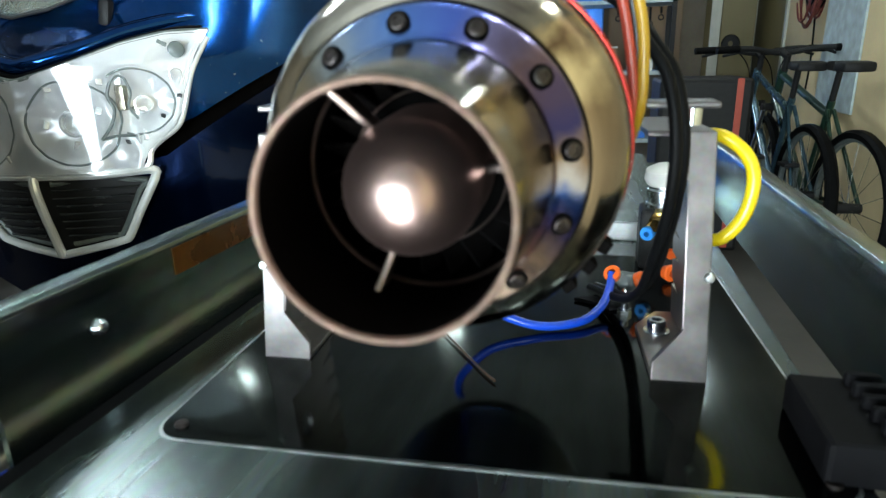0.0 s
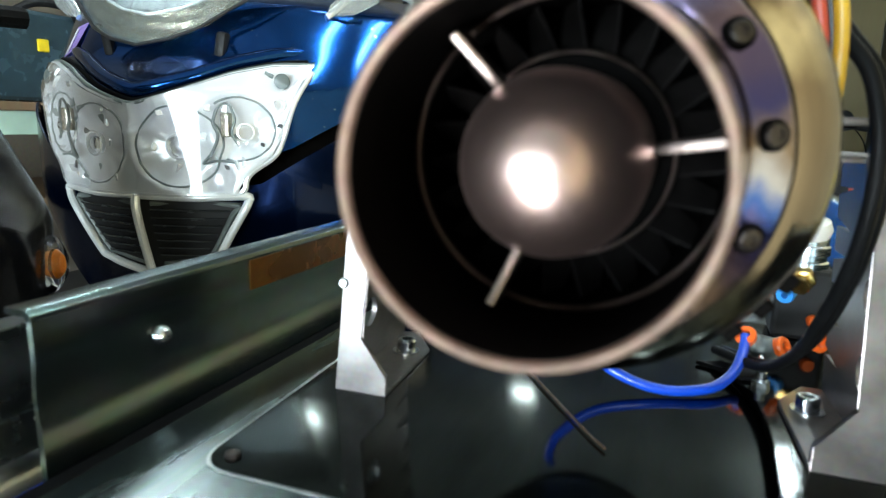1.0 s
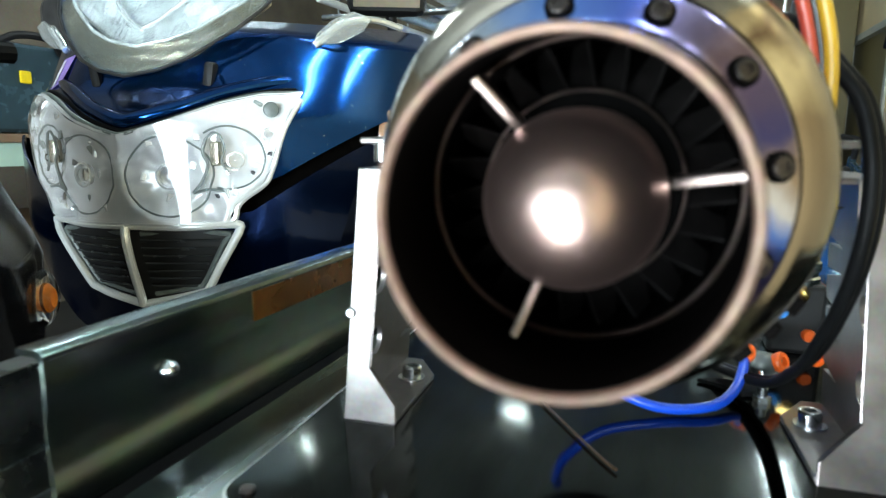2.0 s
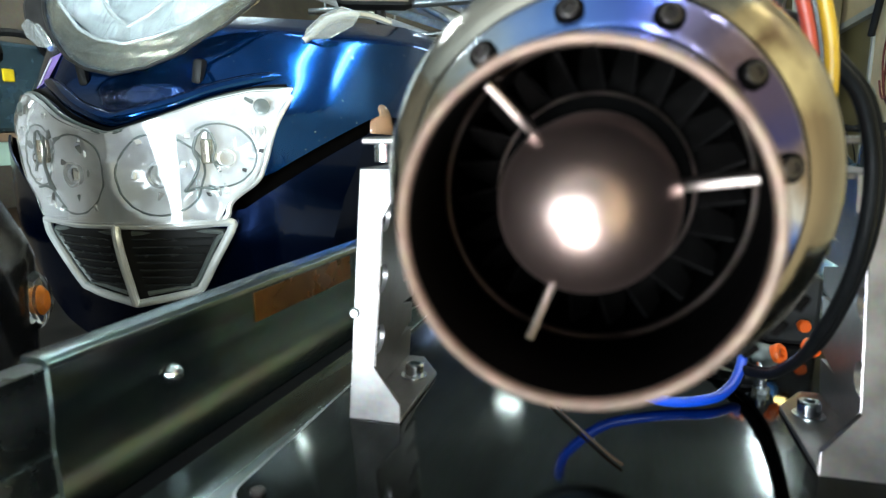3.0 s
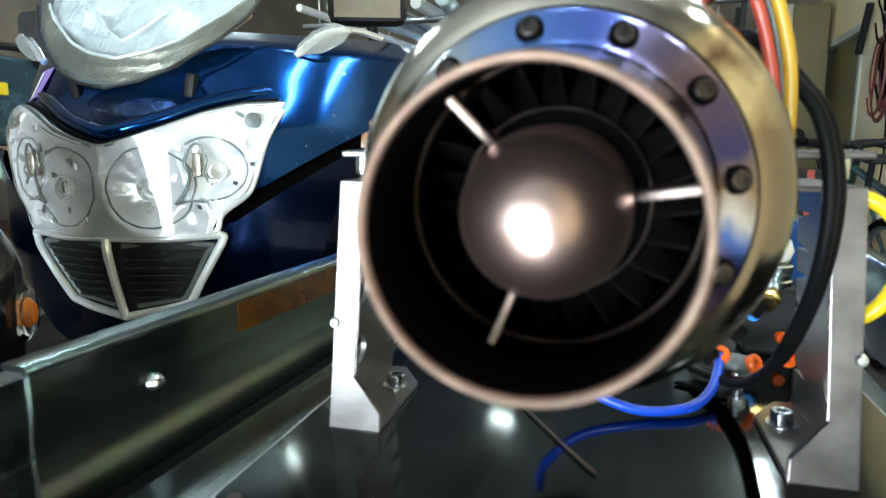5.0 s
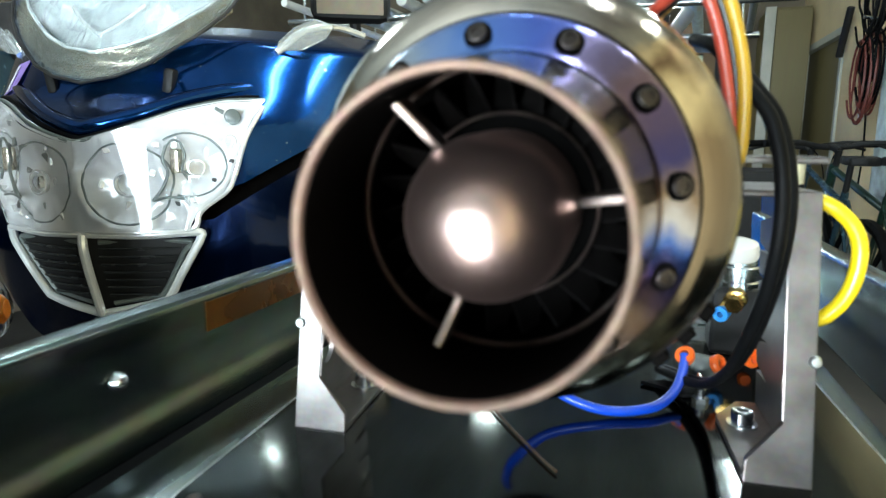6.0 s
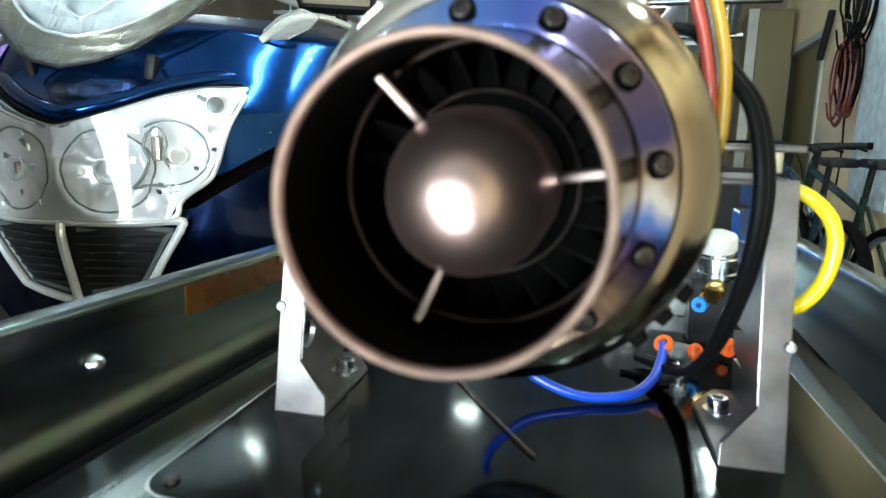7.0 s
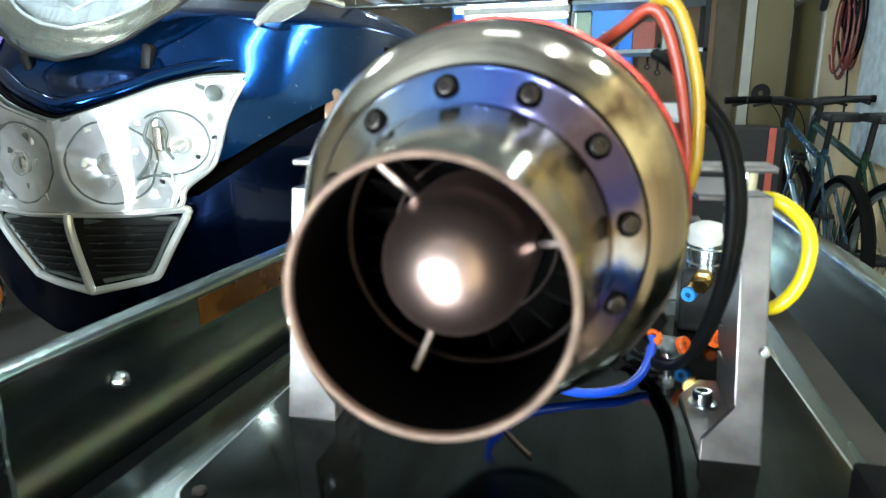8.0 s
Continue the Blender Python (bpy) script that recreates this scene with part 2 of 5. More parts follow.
M_BOLT = mat("scorched_bolt", (0.065, 0.055, 0.052), 0.36, 0.9, 0.3, 300, 0.1, 900)
M_CASE = mat("dark_casing", (0.10, 0.10, 0.105), 0.35, 0.8, 0.25, 30, 0.08, 300)
M_COIL = mat("dark_red_cable", (0.16, 0.035, 0.025), 0.5, 0.0, 0.3, 40, 0.0, 200)
M_DULL = mat("dull_black_plastic", (0.005, 0.005, 0.006), 0.7, 0.0, 0.3, 40, 0.1, 500, spec=0.08)
M_RAILPATCH = mat("orange_patch_tint", (0.17, 0.068, 0.010), 0.28, 0.7, 0.5, 30, 0.05, 200)
M_TUBE = glow("lit_tube", (0.85, 1.0, 0.98), 60)

# ---- mesh tools ----
def finish(bm, smooth=35):
    bmesh.ops.recalc_face_normals(bm, faces=bm.faces)
    if smooth:
        for f in bm.faces:
            f.smooth = True
        lim = radians(smooth)
        for e in bm.edges:
            if len(e.link_faces) == 2:
                a, b = sorted(f.calc_area() for f in e.link_faces)
                t = e.calc_face_angle(0)
                if t > lim or (t > 0.08 and b > 7 * a):
                    e.smooth = False
    return bm


def part(name, bm, material, parent=None, label="", smooth=35):
    finish(bm, smooth)
    me = bpy.data.meshes.new(name)
    bm.to_mesh(me)
    bm.free()
    me.materials.append(material)
    ob = new(name, me)
    if parent is not None:
        ob.parent = parent
    return tagged(ob, label)


def thing(name, m, label, category, group="", kind=""):
    ob = new(name)
    ob.empty_display_size = 0.05
    ob.matrix_world = m
    return tagged(ob, label, category, group, kind)


def box(bm, x0, x1, y0, y1, z0, z1, bevel=0.0):
    vs = bmesh.ops.create_cube(bm, size=1)["verts"]
    for v in vs:
        v.co = Vector((x0 + (v.co.x + 0.5) * (x1 - x0), y0 + (v.co.y + 0.5) * (y1 - y0), z0 + (v.co.z + 0.5) * (z1 - z0)))
    if bevel:
        es = list({e for v in vs for e in v.link_edges})
        bmesh.ops.bevel(bm, geom=es, offset=bevel, segments=2, profile=0.5, affect="EDGES")
    return bm


def boxed(*a):
    return box(bmesh.new(), *a)


def frame_on(p, way):
    return Matrix.Translation(p) @ Vector(way).to_track_quat("Y", "Z").to_matrix().to_4x4()


def lathe(bm, prof, segs=64, m=None, closed=False):
    """Turns a profile of (radius, y) round the y axis."""
    rings = []
    for r, y in prof:
        if r < 1e-6:
            rings.append([bm.verts.new((0, y, 0))])
        else:
            rings.append([bm.verts.new((r * math.cos(2 * math.pi * i / segs), y, r * math.sin(2 * math.pi * i / segs))) for i in range(segs)])
    pairs = list(zip(rings, rings[1:])) + ([(rings[-1], rings[0])] if closed else [])
    for a, b in pairs:
        for i in range(segs):
            j = (i + 1) % segs
            if len(a) == 1 and len(b) == 1:
                continue
            if len(a) == 1:
                bm.faces.new((a[0], b[i], b[j]))
            elif len(b) == 1:
                bm.faces.new((a[i], a[j], b[0]))
            else:
                bm.faces.new((a[i], a[j], b[j], b[i]))
    if m is not None:
        bmesh.ops.transform(bm, matrix=m, verts=[v for ring in rings for v in ring])
    return bm


def rod(bm, p, q, r, segs=16, r2=None):
    p, q = Vector(p), Vector(q)
    d = (q - p).length
    r2 = r if r2 is None else r2
    c = min(r, r2, d) * 0.12
    return lathe(bm, [(0, 0), (r - c, 0), (r, c), (r2, d - c), (r2 - c, d), (0, d)], segs, frame_on(p, q - p))


def curve_points(pts, n=10):
    pts = [Vector(p) for p in pts]
    ext = [2 * pts[0] - pts[1]] + pts + [2 * pts[-1] - pts[-2]]
    out = []
    for i in range(1, len(ext) - 2):
        a, b, c, d = ext[i - 1:i + 3]
        for k in range(n):
            t = k / n
            out.append(0.5 * ((2 * b) + (c - a) * t + (2 * a - 5 * b + 4 * c - d) * t * t + (3 * b - a - 3 * c + d) * t ** 3))
    return out + [pts[-1]]


def hose(bm, pts, r, segs=12, n=10):
    ps = curve_points(pts, n)
    prev, rings, up = None, [], None
    for i, p in enumerate(ps):
        d = (ps[min(i + 1, len(ps) - 1)] - ps[max(i - 1, 0)]).normalized()
        if up is None:
            up = d.orthogonal().normalized()
        up = (up - d * up.dot(d)).normalized()
        side = d.cross(up)
        rings.append([bm.verts.new(p + r * (up * math.cos(2 * math.pi * k / segs) + side * math.sin(2 * math.pi * k / segs))) for k in range(segs)])
    for a, b in zip(rings, rings[1:]):
        for k in range(segs):
            bm.faces.new((a[k], a[(k + 1) % segs], b[(k + 1) % segs], b[k]))
    bm.faces.new(rings[0])
    bm.faces.new(rings[-1][::-1])
    return bm


def slab(bm, poly, place, depth, bevel=0.0):
    """A flat outline of (a, b) set out by place(a, b, c), from c = 0 to c = depth."""
    lo = [bm.verts.new(place(a, b, 0)) for a, b in poly]
    hi = [bm.verts.new(place(a, b, depth)) for a, b in poly]
    fs = [bm.faces.new(lo), bm.faces.new(hi[::-1])]
    n = len(poly)
    for i in range(n):
        fs.append(bm.faces.new((lo[i], lo[(i + 1) % n], hi[(i + 1) % n], hi[i])))
    if bevel:
        es = list({e for f in fs for e in f.edges})
        bmesh.ops.bevel(bm, geom=es, offset=bevel, segments=2, profile=0.5, affect="EDGES")
    return bm


def holed(bm, a0, a1, b0, b1, holes, place, depth):
    """A plate from a0 to a1 and b0 to b1 with round holes (a, b, r), stacked along b."""
    def quad(pts):
        lo = [bm.verts.new(place(a, b, 0)) for a, b in pts]
        hi = [bm.verts.new(place(a, b, depth)) for a, b in pts]
        bm.faces.new(lo)
        bm.faces.new(hi[::-1])
        for i in range(4):
            bm.faces.new((lo[i], lo[(i + 1) % 4], hi[(i + 1) % 4], hi[i]))
    cuts, last = [], b0
    for ha, hb, r in sorted(holes, key=lambda h: h[1]):
        lo, hi = hb - r * 1.3, hb + r * 1.3
        quad([(a0, last), (a1, last), (a1, lo), (a0, lo)])
        last = hi
        n = 32
        ring, rim = [], []
        for i in range(n):
            t = 2 * math.pi * (i + 0.5) / n
            c, s = math.cos(t), math.sin(t)
            ring.append((ha + r * c, hb + r * s))
            da = ((a1 - ha) if c > 0 else (ha - a0)) / max(abs(c), 1e-6)
            db = r * 1.3 / max(abs(s), 1e-6)
            k = min(da, db)
            rim.append((ha + k * c, hb + k * s))
        for i in range(n):
            j = (i + 1) % n
            quad([ring[i], ring[j], rim[j], rim[i]])
    quad([(a0, last), (a1, last), (a1, b1), (a0, b1)])
    return bm


def cap_screw(name, p, way, r, h, material, parent=None, label="", deep=True):
    """A socket head: knurled rim, chamfered top and a six-sided recess."""
    bm = bmesh.new()
    lathe(bm, [(0, 0), (r, 0), (r, h * 0.86), (r * 0.86, h), (r * 0.58, h), (r * 0.54, h * (0.45 if deep else 0.8)), (0, h * (0.4 if deep else 0.8))], 12, frame_on(p, way))
    return part(name, bm, material, parent, label, 30)


# ---- garage shell ----
X0, X1, Y0, Y1 = -3.3, 1.3, -2.6, 6.0
tagged(part("floor", boxed(X0 - 0.2, X1 + 0.2, Y0 - 0.2, Y1 + 0.2, FLOOR - 0.1, FLOOR), M_FLOOR), "worn brown-grey concrete garage floor", "floor", kind="structure")
tagged(part("ceiling", boxed(X0 - 0.2, X1 + 0.2, Y0 - 0.2, Y1 + 0.2, ROOF, ROOF + 0.12), M_ROOF), "dull grey garage ceiling above the bench", "ceiling", kind="structure")
tagged(part("wall_north", boxed(X0 - 0.2, X1 + 0.2, Y1, Y1 + 0.15, FLOOR, ROOF), M_SHADE), "plastered back wall of the garage, shade put into its brown-grey", "wall", kind="structure")
bm = bmesh.new()
box(bm, X0 - 0.2, -1.7, Y0 - 0.15, Y0, FLOOR, ROOF)
box(bm, 0.3, X1 + 0.2, Y0 - 0.15, Y0, FLOOR, ROOF)
box(bm, -1.7, 0.3, Y0 - 0.15, Y0, 0.45, ROOF)
tagged(part("wall_south", bm, M_ROOF), "plain grey wall with a half-raised garage door", "wall", kind="structure")
tagged(part("wall_west", boxed(X0 - 0.2, X0, Y0, Y1, FLOOR, ROOF), M_SHADE), "plastered side wall behind the motorcycles, shade put into its brown-grey", "wall", kind="structure")
DOOR0, DOOR1, DOORTOP = 4.75, 5.85, 0.95
bm = bmesh.new()
box(bm, X1, X1 + 0.15, Y0, DOOR0, FLOOR, ROOF)
box(bm, X1, X1 + 0.15, DOOR1, Y1, FLOOR, ROOF)
box(bm, X1, X1 + 0.15, DOOR0, DOOR1, DOORTOP, ROOF)
tagged(part("wall_east", bm, M_WALL), "cream plastered wall with bicycles leaning on it", "wall", kind="structure")
door = thing("door_1", pose(X1, DOOR0, FLOOR), "closed tan door with pale frame in the cream wall", "door", kind="structure")
part("door_leaf", boxed(0.03, 0.07, 0.05, DOOR1 - DOOR0 - 0.05, 0.005, DOORTOP - FLOOR - 0.05, 0.003), M_DOOR, door)
for a, b, c, d in ((0, 0.05, 0, DOORTOP - FLOOR), (DOOR1 - DOOR0 - 0.05, DOOR1 - DOOR0, 0, DOORTOP - FLOOR), (0.05, DOOR1 - DOOR0 - 0.05, DOORTOP - FLOOR - 0.05, DOORTOP - FLOOR)):
    part("door_frame", boxed(-0.015, 0.1, a, b, c, d, 0.004), M_TRIM, door, "pale painted frame")
bm = bmesh.new()
rod(bm, (0.03, 0.14, 0.98), (-0.035, 0.14, 0.98), 0.012)
rod(bm, (-0.03, 0.14, 0.98), (-0.03, 0.25, 0.98), 0.009)
part("door_handle", bm, M_ZINC, door)
# lamps added for brightness or glare get the same batten as the rest
for tx, ty, tz, tl, tw, ta in TUBES:
    lamp = thing("ceiling_light", pose(tx, ty, tz + 0.07, 0, 0, -90 if ta else 0), "white fluorescent batten lamp hung from the ceiling", "lamp", "ceiling lights")
    part("batten", boxed(-0.03, 0.03, -tl / 2 - 0.02, tl / 2 + 0.02, -0.045, -0.001, 0.006), M_WHITE, lamp)
    bm = bmesh.new()
    rod(bm, (0, -tl / 2, -0.066), (0, tl / 2, -0.066), 0.013)
    part("tube", bm, M_TUBE, lamp, "glowing white tube")
    for q in (-tl / 2, tl / 2):
        part("holder", boxed(-0.012, 0.012, q - 0.012, q + 0.012, -0.085, -0.044, 0.003), M_WHITE, lamp)
        if tz < 1.5:
            bm = bmesh.new()
            rod(bm, (0, q * 0.8, -0.002), (0, q * 0.8, ROOF - tz - 0.07), 0.004, 8)
            part("hanger", bm, M_ZINC, lamp)

# ---- the cart: deck, panel and rails ----
DX0, DX1, DY0, DY1 = -0.156, 0.163, -0.50, 0.86
cart = thing("steel_cart", pose(0, 0, FLOOR), "wheeled steel bench cart with raised galvanised side rails", "cart")
H = -FLOOR
part("deck", boxed(DX0, DX1, DY0, DY1, H - 0.0055, H - 0.0011, 0.0005), M_DECK, cart, "brushed dark steel deck")
def rounded(x0, x1, y0, y1, r, n=8):
    out = []
    for cx, cy, a0 in ((x1 - r, y1 - r, 0), (x0 + r, y1 - r, 90), (x0 + r, y0 + r, 180), (x1 - r, y0 + r, 270)):
        out += [(cx + r * math.cos(radians(a0 + 90 * i / n)), cy + r * math.sin(radians(a0 + 90 * i / n))) for i in range(n + 1)]
    return out
part("cover_panel", slab(bmesh.new(), rounded(-0.123, 0.158, 0.083, 0.40, 0.012), lambda a, b, c: (a - 0.045 * (b - 0.083), b + 0.045 * (a + 0.123), H - 0.0010 + c), 0.0010, 0.0002), M_PANEL, cart, "polished steel cover plate with rounded corners")
part("panel_seam", slab(bmesh.new(), rounded(-0.1245, 0.1595, 0.0815, 0.4015, 0.0135), lambda a, b, c: (a - 0.045 * (b - 0.083), b + 0.045 * (a + 0.123), H - 0.00105 + c), 0.0005), M_EDGE, cart, "worn bright seam")
for sx, sy in ((-0.114, 0.092), (0.149, 0.104), (-0.128, 0.391), (0.135, 0.403)):
    cap_screw("panel_screw", (sx, sy, H), (0, 0, 1), 0.0030, 0.0015, M_BOLT, cart, deep=False)
part("back_step", boxed(DX0 + 0.03, DX1 - 0.03, 0.43, DY1, H - 0.0011, H + 0.012, 0.002), M_DECK, cart)
part("back_lip", boxed(DX0 + 0.03, DX1 - 0.03, 0.424, 0.4285, H - 0.0011, H + 0.015, 0.001), M_EDGE, cart)


def channel(name, x, side, y0, y1, top, low, label):
    """A rolled channel rail: thin web with a rolled bead and an outward top flange."""
    bm = bmesh.new()
    t, r = 0.0026, 0.004
    prof = [(0, low), (0, low + 0.026), (-0.0012, low + 0.031), (-0.0012, low + 0.046), (0, low + 0.051), (0, top - r)]
    prof += [(-r + r * math.cos(a), top - r + r * math.sin(a)) for a in (0.3, 0.7, 1.1, 1.5)] + [(-0.014, top)]
    inner = [(-0.014, top - t), (-r, top - t), (-t, top - r), (-t, top - 0.02), (-t - 0.001, low + 0.04), (-t, low)]
    ring = prof + inner
    ends = []
    for y in (y0, y1):
        ends.append([bm.verts.new((x + side * a, y, b)) for a, b in ring])
    n = len(ring)
    for i in range(n):
        bm.faces.new((ends[0][i], ends[0][(i + 1) % n], ends[1][(i + 1) % n], ends[1][i]))
    for e in ends:
        fs = bm.faces.new(e)
    return part(name, bm, M_RAIL, cart, label, 25)


RX, RR = -0.186, 0.198
channel("side_rail", RX, 1, 0.070, DY1, H + 0.0525, H - 0.021, "galvanised channel rail")
channel("side_rail", RR, -1, 0.05, DY1, H + 0.051, H - 0.021, "galvanised channel rail")
part("rail_patch", boxed(RX + 0.0002, RX + 0.0007, 0.195, 0.31, H + 0.0305, H + 0.0475), M_RAILPATCH, cart, "orange patch on the rail")
# black strip added as the shadow between rail and deck
part("rail_gap_shade", boxed(RX + 0.0004, DX0 - 0.0008, 0.05, DY1 - 0.01, H - 0.020, H - 0.016), M_DULL, cart, "black strip standing in for the shadow in the gap")
for y in (0.13, 0.47):
    bm = bmesh.new()
    lathe(bm, [(0.0, 0.0052), (0.002, 0.0050), (0.0037, 0.0038), (0.0048, 0.0012), (0.005, 0), (0.0, 0)], 20, frame_on((RX, y, H + 0.0248), (1, 0, 0)))
    part("rivet", bm, M_ZINC, cart, "shiny domed rivet")
# outer slotted strut and tube below the rail
bm = bmesh.new()
holed(bm, -0.03, 0.5, 0.002, 0.041, [(0.046, 0.019, 0.0065)], lambda a, b, c: (-0.207 - c, a, H + b), 0.002)
box(bm, -0.222, -0.2088, -0.03, 0.5, H + 0.039, H + 0.041)
box(bm, -0.2068, -0.2035, -0.03, 0.5, H - 0.012, H + 0.006, 0.001)
part("slotted_strut", bm, M_STRUTRAIL, cart, "slotted steel strut", 25)
bm = bmesh.new()
rod(bm, (-0.213, -0.05, H - 0.022), (-0.213, 0.5, H - 0.022), 0.0095, 24)
part("frame_tube", bm, M_EDGE, cart, "bright round steel tube")
for x, y in ((DX0 + 0.02, DY0 + 0.06), (DX1 - 0.02, DY0 + 0.06), (DX0 + 0.02, DY1 - 0.06), (DX1 - 0.02, DY1 - 0.06)):
    part("leg", boxed(x - 0.015, x + 0.015, y - 0.015, y + 0.015, 0.1, H - 0.0055, 0.003), M_RAIL, cart)
    bm = bmesh.new()
    lathe(bm, [(0, -0.014), (0.042, -0.014), (0.05, -0.008), (0.05, 0.008), (0.042, 0.014), (0, 0.014)], 24, frame_on((x, y, 0.05), (1, 0, 0)))
    part("caster_wheel", bm, M_RUBBER, cart)
    part("caster_fork", boxed(x - 0.021, x - 0.016, y - 0.02, y + 0.02, 0.04, 0.1), M_ZINC, cart)
    part("caster_plate", boxed(x - 0.021, x + 0.021, y - 0.02, y + 0.02, 0.1, 0.104), M_ZINC, cart)

# ---- jet turbine ----
AX = Vector((-0.054, 1.0, 0.024)).normalized()
TURB = Matrix.Translation((0.011, 0.0137, 0.118)) @ AX.to_track_quat("Y", "Z").to_matrix().to_4x4()
turbine = thing("jet_turbine", TURB, "small jet turbine with heat-blued steel exhaust and red casing", "jet engine")
R = 0.0313
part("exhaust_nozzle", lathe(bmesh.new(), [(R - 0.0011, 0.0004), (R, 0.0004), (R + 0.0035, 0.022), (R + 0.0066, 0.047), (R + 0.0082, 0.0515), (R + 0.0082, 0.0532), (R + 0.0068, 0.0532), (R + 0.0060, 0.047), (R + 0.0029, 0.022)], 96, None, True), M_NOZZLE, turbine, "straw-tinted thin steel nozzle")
part("nozzle_lip", lathe(bmesh.new(), [(R + 0.0003, 0.0012), (R + 0.0003, -0.0002), (R - 0.0004, -0.0006), (R - 0.0011, -0.0002), (R - 0.0014, 0.0012)], 96, None, True), M_LIP, turbine, "copper-coloured cut edge")
part("nozzle_liner", lathe(bmesh.new(), [(R - 0.0012, 0.0014), (R + 0.0028, 0.022), (R + 0.0059, 0.047), (R + 0.0066, 0.0515), (R + 0.0072, 0.09), (R + 0.0069, 0.09), (R + 0.0064, 0.0515), (R + 0.0057, 0.047), (R + 0.0026, 0.022), (R - 0.0016, 0.0014)], 96, None, True), M_SOOTSHADE, turbine, "soot-dark inner wall with shade in its colour")
shroud = part("turbine_shroud", lathe(bmesh.new(), [(R + 0.0067, 0.0552), (0.0371, 0.0552), (0.0368, 0.056), (0.0368, 0.075), (R + 0.0067, 0.075)], 96, None, True), M_SOOTSHADE, turbine, "dark inner ring")
part("ring_edge", lathe(bmesh.new(), [(0.0376, 0.0534), (0.0369, 0.0530), (0.0363, 0.0536), (0.0362, 0.0550), (0.0368, 0.0562), (0.0376, 0.0556)], 96, None, True), M_HUB, shroud, "bright edge with lamp glint in its colour")
cone = []
for i in range(19):
    a = math.pi / 2 * i / 18
    cone.append((0.0196 * math.sin(a), 0.036 - 0.0225 * math.cos(a)))
cone += [(0.0200, 0.046), (0.0204, 0.058), (0.0, 0.058)]
part("exhaust_cone", lathe(bmesh.new(), cone, 72), M_CONE, turbine, "smooth scorched brown steel cone")
for a in (131, 10, -111):
    c, s = math.cos(radians(a)), math.sin(radians(a))
    bm = bmesh.new()
    slab(bm, [(0.0190, 0.041), (R + 0.0030, 0.034), (R + 0.0042, 0.046), (0.0195, 0.050)], lambda p, q, k: (p * c - (k - 0.0011) * s, q, p * s + (k - 0.0011) * c), 0.0022, 0.0005)
    part("strut", bm, M_STRUT, turbine, "thin bright support vane")
bm = bmesh.new()
for k in range(6):
    f = k / 5
    r = 0.0244 + f * 0.0120
    tw = radians(48 - 26 * f)
    for s in (-1, 1):
        for side in (-1, 1):
            q = s * 0.0052
            bm.verts.new((r, 0.067 + q * math.cos(tw) + side * 0.0004 * math.sin(tw), q * math.sin(tw) - side * 0.0004 * math.cos(tw) + 0.0006 * (1 - s * s)))
bm.verts.ensure_lookup_table()
for k in range(5):
    a, b = 4 * k, 4 * k + 4
    for i, j in ((0, 1), (1, 3), (3, 2), (2, 0)):
        bm.faces.new((bm.verts[a + i], bm.verts[a + j], bm.verts[b + j], bm.verts[b + i]))
bm.faces.new([bm.verts[i] for i in (20, 21, 23, 22)])
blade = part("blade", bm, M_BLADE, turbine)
for k in range(1, 23):
    b = new("blade", blade.data)
    b.parent = turbine
    b.matrix_basis = pose(0, 0, 0, 0, 360 / 23 * k, 0)
# hub face in near black paints the dark gap behind the cone
part("rotor_hub", lathe(bmesh.new(), [(0, 0.0605), (0.0236, 0.0605), (0.0247, 0.062), (0.0247, 0.074), (0, 0.074)], 72), M_SOOTSHADE, turbine)
part("hub_rim", lathe(bmesh.new(), [(0.0241, 0.0602), (0.0247, 0.0598), (0.0252, 0.0606), (0.0248, 0.0614)], 72, None, True), M_HUB, turbine, "rim of the turbine wheel with lamp glint in its colour")
part("rear_bulkhead", lathe(bmesh.new(), [(0, 0.086), (R + 0.0067, 0.086), (R + 0.0067, 0.088), (0, 0.088)], 48), M_SOOTSHADE, turbine)
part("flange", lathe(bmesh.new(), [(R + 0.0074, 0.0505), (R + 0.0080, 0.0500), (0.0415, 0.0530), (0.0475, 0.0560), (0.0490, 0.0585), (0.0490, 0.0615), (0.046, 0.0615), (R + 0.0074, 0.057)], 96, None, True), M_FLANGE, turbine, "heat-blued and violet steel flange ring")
for k in range(12):
    a = radians(9 + 30 * k)
    d = Vector((0.45 * math.cos(a), -1, 0.45 * math.sin(a))).normalized()
    p = Vector((0.0438 * math.cos(a), 0.0542, 0.0438 * math.sin(a)))
    bm = bmesh.new()
    lathe(bm, [(0, -0.001), (0.0036, -0.001), (0.0036, 0.0006), (0, 0.0006)], 20, frame_on(p, d))
    part("washer", bm, M_SOOTSHADE, turbine)
    cap_screw("flange_bolt", p + d * 0.0006, d, 0.0025, 0.0013, M_BOLT, turbine, "dark scorched socket screw")
part("combustor_shoulder", lathe(bmesh.new(), [(0.0482, 0.0625), (0.0492, 0.0605), (0.0520, 0.0612), (0.0560, 0.0650), (0.0600, 0.0712), (0.0626, 0.0785), (0.0636, 0.0865), (0.0636, 0.0925), (0.0600, 0.0925)], 96), M_SHOULDER, turbine, "golden heat-tinted domed casing with light and dark reflections in its colour")
part("clamp_band", lathe(bmesh.new(), [(0.0632, 0.0925), (0.0646, 0.0930), (0.0646, 0.0985), (0.0632, 0.0990)], 96, None, True), M_SOOTSHADE, turbine, "dark clamp band")
part("casing", lathe(bmesh.new(), [(0.060, 0.0992), (0.0640, 0.0992), (0.0640, 0.205), (0.0600, 0.222), (0.045, 0.230), (0, 0.230)], 96), M_CASE, turbine, "dark metal casing")
